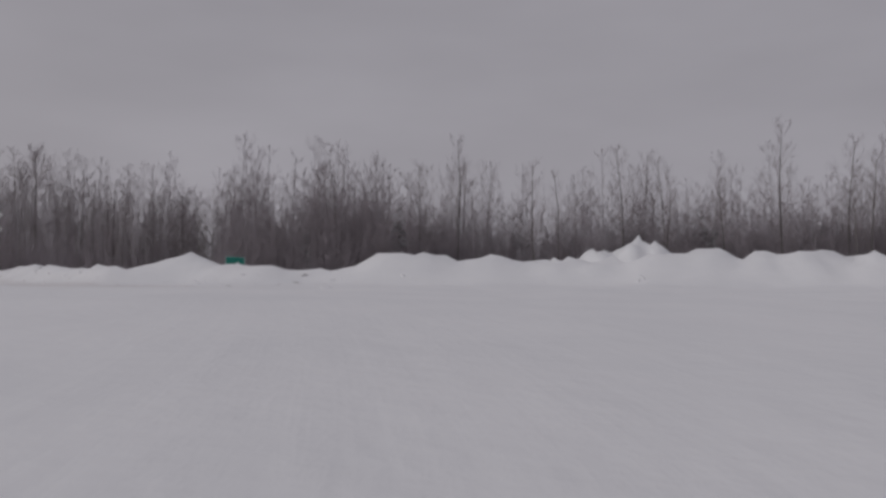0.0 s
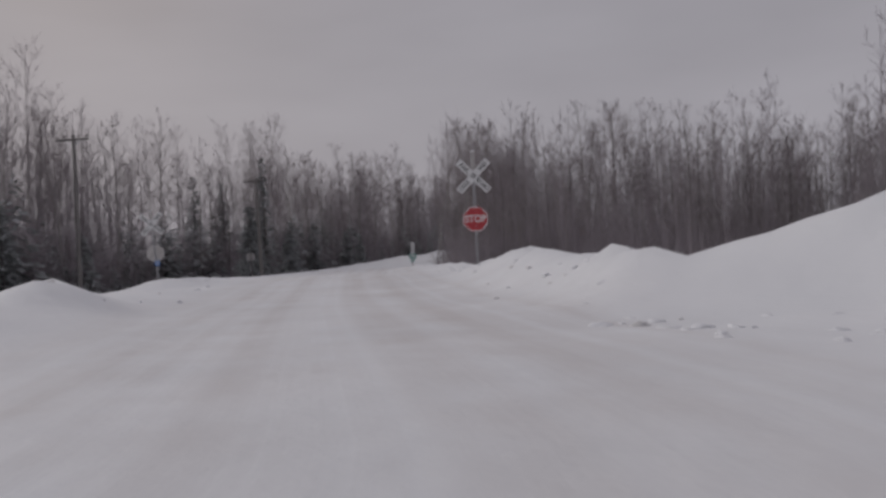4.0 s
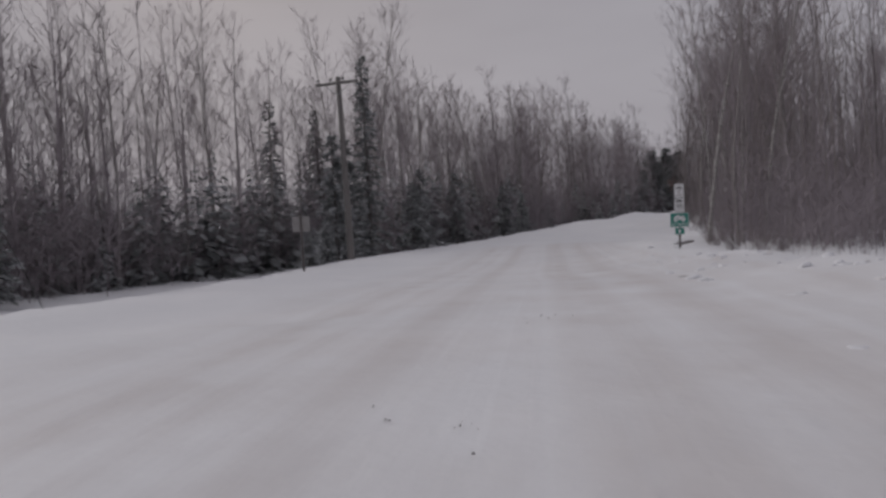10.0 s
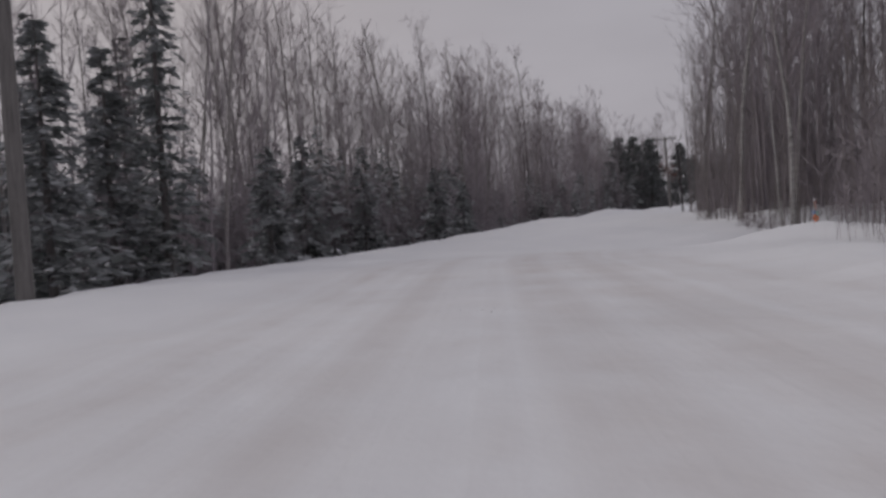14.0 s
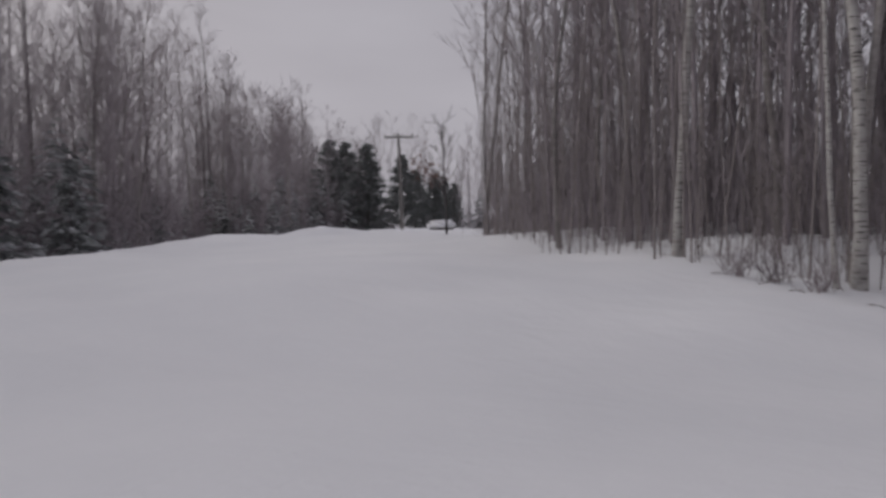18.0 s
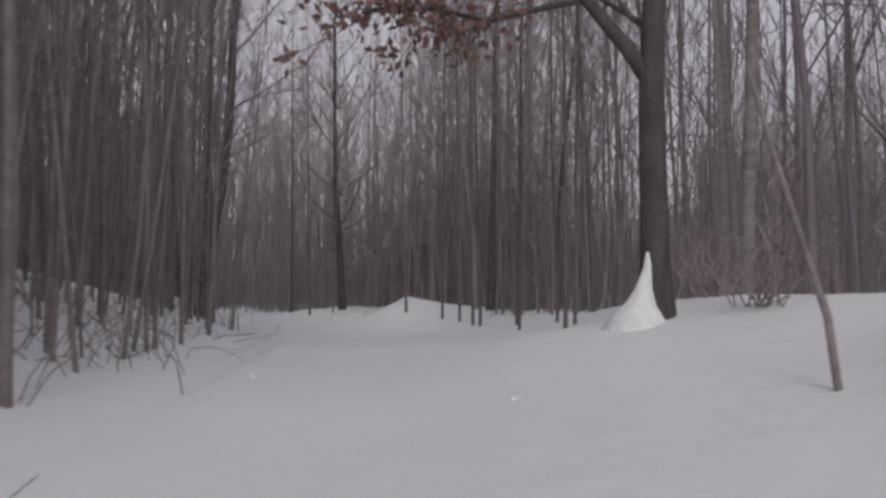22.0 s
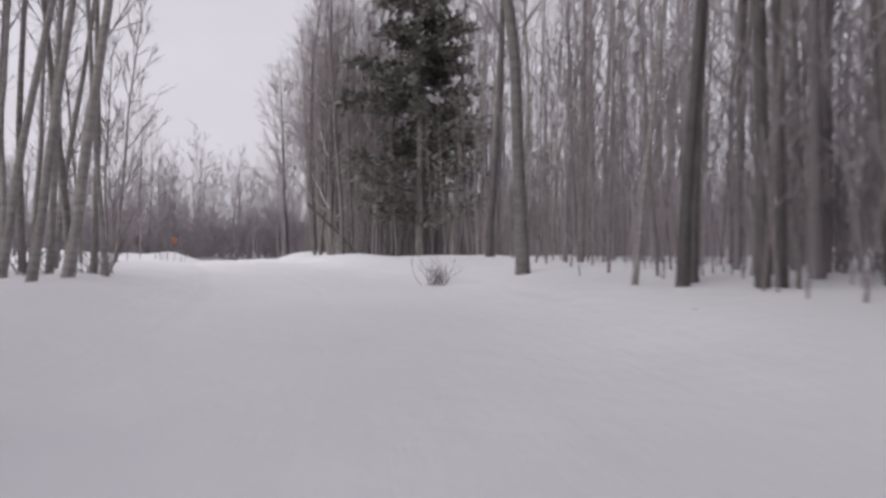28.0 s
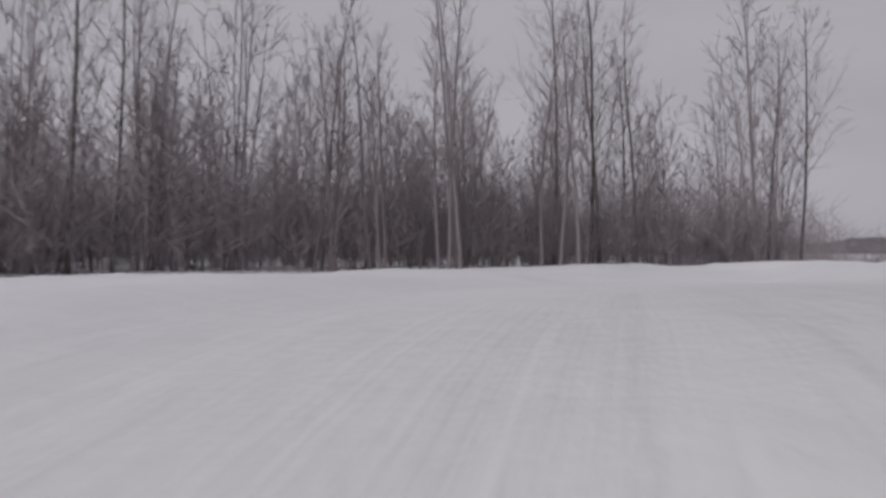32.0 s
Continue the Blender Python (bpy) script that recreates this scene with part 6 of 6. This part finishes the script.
def arched_twig(x, y, seed, length, turn):
    """A thin twig bowed under snow, both ends in the drift."""
    rng = np.random.default_rng(seed)
    f = np.linspace(0, 1, 9)
    line = np.stack([length * (f - 0.5), 0.06 * length * np.sin(5 * f), length * 0.32 * np.sin(np.pi * f) - 0.04], 1) + rng.normal(0, 0.008, (9, 3))
    t = Tubes()
    t.add(line, np.linspace(0.008, 0.003, 9), 5)
    for k in (3, 5, 6):
        t.add([line[k], line[k] + (0.12 * length, rng.normal(0, 0.1), rng.uniform(-0.05, 0.12))], (0.004, 0.002), 3)
    ob = new("bowed_twig", t.mesh("bowed_twig", STEM))
    ob.matrix_basis = pose(x, y, ground_z(x, y), 0, 0, turn)
    return tagged(ob, "thin twig bowed over into the snow", "branch", "fallen branches")


for n, (x, y, s, turn) in enumerate(((-65.6, 97.6, 0.7, -40), (-65.45, 97.5, 0.55, -10), (-65.3, 97.35, 0.6, 15), (-65.5, 97.2, 0.8, -60), (-61.8, 98.6, 0.7, 20), (-63.4, 98.0, 0.8, 35), (-41.2, 105.0, 0.6, -20))):
    arched_twig(x, y, 560 + n, s, turn)


def bush(x, y, seed, size, count=26):
    rng = np.random.default_rng(seed)
    t = Tubes()
    for _ in range(count):
        a = rng.uniform(0, 6.28)
        line = wander(rng, rng.normal(0, 0.12, 3) * (1, 1, 0), (math.cos(a) * 0.7, math.sin(a) * 0.7, 1), size * rng.uniform(0.5, 1.1), 4, 0.18, 0.02)
        t.add(line, np.linspace(0.009, 0.003, 5), 3)
        for _ in range(4):
            p = line[int(rng.integers(1, 5))]
            t.add([p, p + rng.normal(0, 0.14, 3) * size + (0, 0, 0.08)], (0.004, 0.002), 3)
    ob = new("bush", t.mesh("bush", TWIG))
    ob.matrix_basis = pose(x, y, ground_z(x, y))
    return tagged(ob, "small bare reddish-brown bush in the snow", "bush", "bushes")


for n, (x, y, s) in enumerate(((-19.1, 172.9, 1.1), (-18.6, 172.4, 1.2), (-24.0, 136.6, 0.45), (-72.4, 98.4, 1.0), (-73.0, 98.2, 0.9), (-71.7, 98.0, 0.7), (-50.8, 71.4, 0.9), (-51.8, 71.9, 1.0), (-53.2, 72.4, 0.9), (-54.6, 73.4, 1.1), (-30.9, 125.9, 0.6), (-31.0, 123.2, 0.6), (-29.2, 138.0, 0.8), (-30.2, 138.2, 0.9), (-58.6, 94.6, 0.9), (-56.0, 95.4, 0.8), (-54.6, 95.8, 0.9))):
    bush(x, y, 600 + n, s)


def clod(seed, size):
    bm = bmesh.new()
    bmesh.ops.create_icosphere(bm, subdivisions=3, radius=size)
    rng = np.random.default_rng(seed)
    ph = rng.uniform(0, 6, 3)
    for v in bm.verts:
        c = v.co / size
        k = 1 + 0.25 * math.sin(3 * c.x + ph[0]) + 0.22 * math.sin(4 * c.y + ph[1]) + 0.15 * math.sin(5 * c.z + ph[2]) + 0.12 * math.sin(9 * c.x + 8 * c.y + ph[2])
        v.co = Vector((v.co.x * k, v.co.y * k * 0.9, v.co.z * k * 0.65))
    for f in bm.faces:
        f.smooth = True
    me = bpy.data.meshes.new("snow_clod")
    bm.to_mesh(me)
    bm.free()
    return me


CLODS = []
for n in range(6):
    me = clod(700 + n, 0.1)
    me.materials.append(LOOSE if n else CLOD)
    CLODS.append(me)
crng = np.random.default_rng(9)
spots_for = []
for line, count in (((-5, 34.6, -13.5, 35.2), 10), ((-4, 35.6, -12.5, 36.2), 11), ((-12, 33.2, -16, 35.0), 14), ((-15.5, 36, -25, 44.5), 30), ((-27, 45.5, -36, 53.5), 26), ((-36, 54, -50, 65), 90), ((-50, 65, -58, 74), 12), ((12, 36.2, -7, 36.6), 10), ((-24, 30.5, -40, 43.5), 16)):
    ax, ay, bx, by = line
    for _ in range(count):
        f = crng.uniform(0, 1)
        spots_for.append((ax + (bx - ax) * f + crng.normal(0, 0.55), ay + (by - ay) * f + crng.normal(0, 0.55), crng.uniform(0.35, 1.0) ** 1.5 * (2.0 if count in (10, 11) else 1.5)))
for x, y, s in spots_for + [(-14.3, 34.3, 3.2), (-15.0, 34.2, 2.2), (-13.6, 33.6, 1.7), (-13.0, 33.0, 1.2), (-3.8, 25.4, 3.6), (-7.0, 27.8, 2.8), (-7.7, 27.5, 2.6), (-6.2, 30.4, 2.6), (-10.0, 30.2, 2.2), (-10.8, 30.8, 1.4), (-9.4, 32.2, 1.8), (-40.0, 53.9, 1.2), (-38.4, 52.3, 1.7), (-38.0, 51.9, 1.2), (-37.1, 51.2, 1.8), (-36.8, 50.9, 1.0), (-36.2, 50.4, 1.2), (-35.8, 50.0, 1.4), (-46.2, 60.0, 1.3), (-45.1, 58.9, 1.2), (-44.7, 58.5, 1.0), (-44.3, 58.3, 1.8), (-49.3, 63.4, 1.1), (-44.8, 59.6, 1.3), (-45.8, 60.2, 1.0), (-45.3, 60.7, 1.2), (-42.0, 56.6, 1.3), (-41.4, 57.2, 1.1), (-70.6, 92.9, 0.4), (-69.1, 96.5, 0.45), (-57.3, 99.3, 0.4), (-58.2, 97.0, 0.35), (-60.5, 94.9, 0.5), (-24.2, 130.3, 0.4)]:
    ob = new("snow_clod", CLODS[int(crng.integers(6))])
    ob.matrix_basis = pose(x, y, ground_z(x, y) - (0.01 if s < 1.1 else 0.035) * s, crng.uniform(-20, 20), crng.uniform(-20, 20), crng.uniform(0, 360)) @ Matrix.Diagonal((s, s * crng.uniform(0.7, 1.3), s * (0.8 if s < 1.1 else 0.55), 1))
    tagged(ob, "broken lump of ploughed snow on the bank", "snow lump", "snow lumps")


def grit(x, y, seed):
    rng = np.random.default_rng(seed)
    vs, fs = [], []
    for _ in range(9):
        p = np.array([rng.normal(0, 0.35), rng.normal(0, 0.18), 0.012])
        r = rng.uniform(0.004, 0.012)
        n = len(vs)
        vs.extend([p + (r, 0, 0), p + (0, r, 0), p + (-r, 0, 0), p + (0, -r, 0), p + (0, 0, r)])
        fs.extend([(n, n + 1, n + 4), (n + 1, n + 2, n + 4), (n + 2, n + 3, n + 4), (n + 3, n, n + 4)])
    ob = new("road_grit", mesh_of("road_grit", vs, fs, BARK_DARK, False))
    ob.matrix_basis = pose(x, y, ground_z(x, y), 0, 0, rng.uniform(0, 360))
    return tagged(ob, "dark sand grit strewn on packed snow", "grit", kind="stuff")


for n, (x, y) in enumerate(((-32.1, 42.6), (-36.3, 47.2), (-37.0, 47.0), (-38.2, 48.4), (-34.6, 45.4), (-40.5, 50.9), (-30.9, 42.2), (-43.0, 54.0), (-60.5, 70.2), (-28.5, 39.5))):
    grit(x, y, 800 + n)


# ---- far distance ----
def far_ridge():
    """A dark line of woods on the horizon."""
    rng = np.random.default_rng(12)
    vs, fs = [], []
    k = 720
    for n in range(k):
        a = 2 * math.pi * n / k
        r = 620 + 60 * math.sin(3 * a)
        x, y = -50 + r * math.cos(a), 90 + r * math.sin(a)
        z = ground_z(x, y)
        top = z + 9 + 2.5 * math.sin(11 * a) + 1.5 * math.sin(37 * a) + rng.uniform(-1.6, 1.6)
        vs.extend([(x, y, z - 4), (x, y, top), (-50 + (r + 40) * math.cos(a), 90 + (r + 40) * math.sin(a), top + 1), (-50 + (r + 45) * math.cos(a), 90 + (r + 45) * math.sin(a), z - 4)])
    for n in range(k):
        b, c = 4 * n, 4 * ((n + 1) % k)
        fs.extend([(b, c, c + 1, b + 1), (b + 1, c + 1, c + 2, b + 2), (b + 2, c + 2, c + 3, b + 3)])
    tagged(new("backdrop", mesh_of("backdrop", vs, fs, BACKDROP, False)), "dark distant woods along the horizon", "distant woods", kind="structure")


far_ridge()
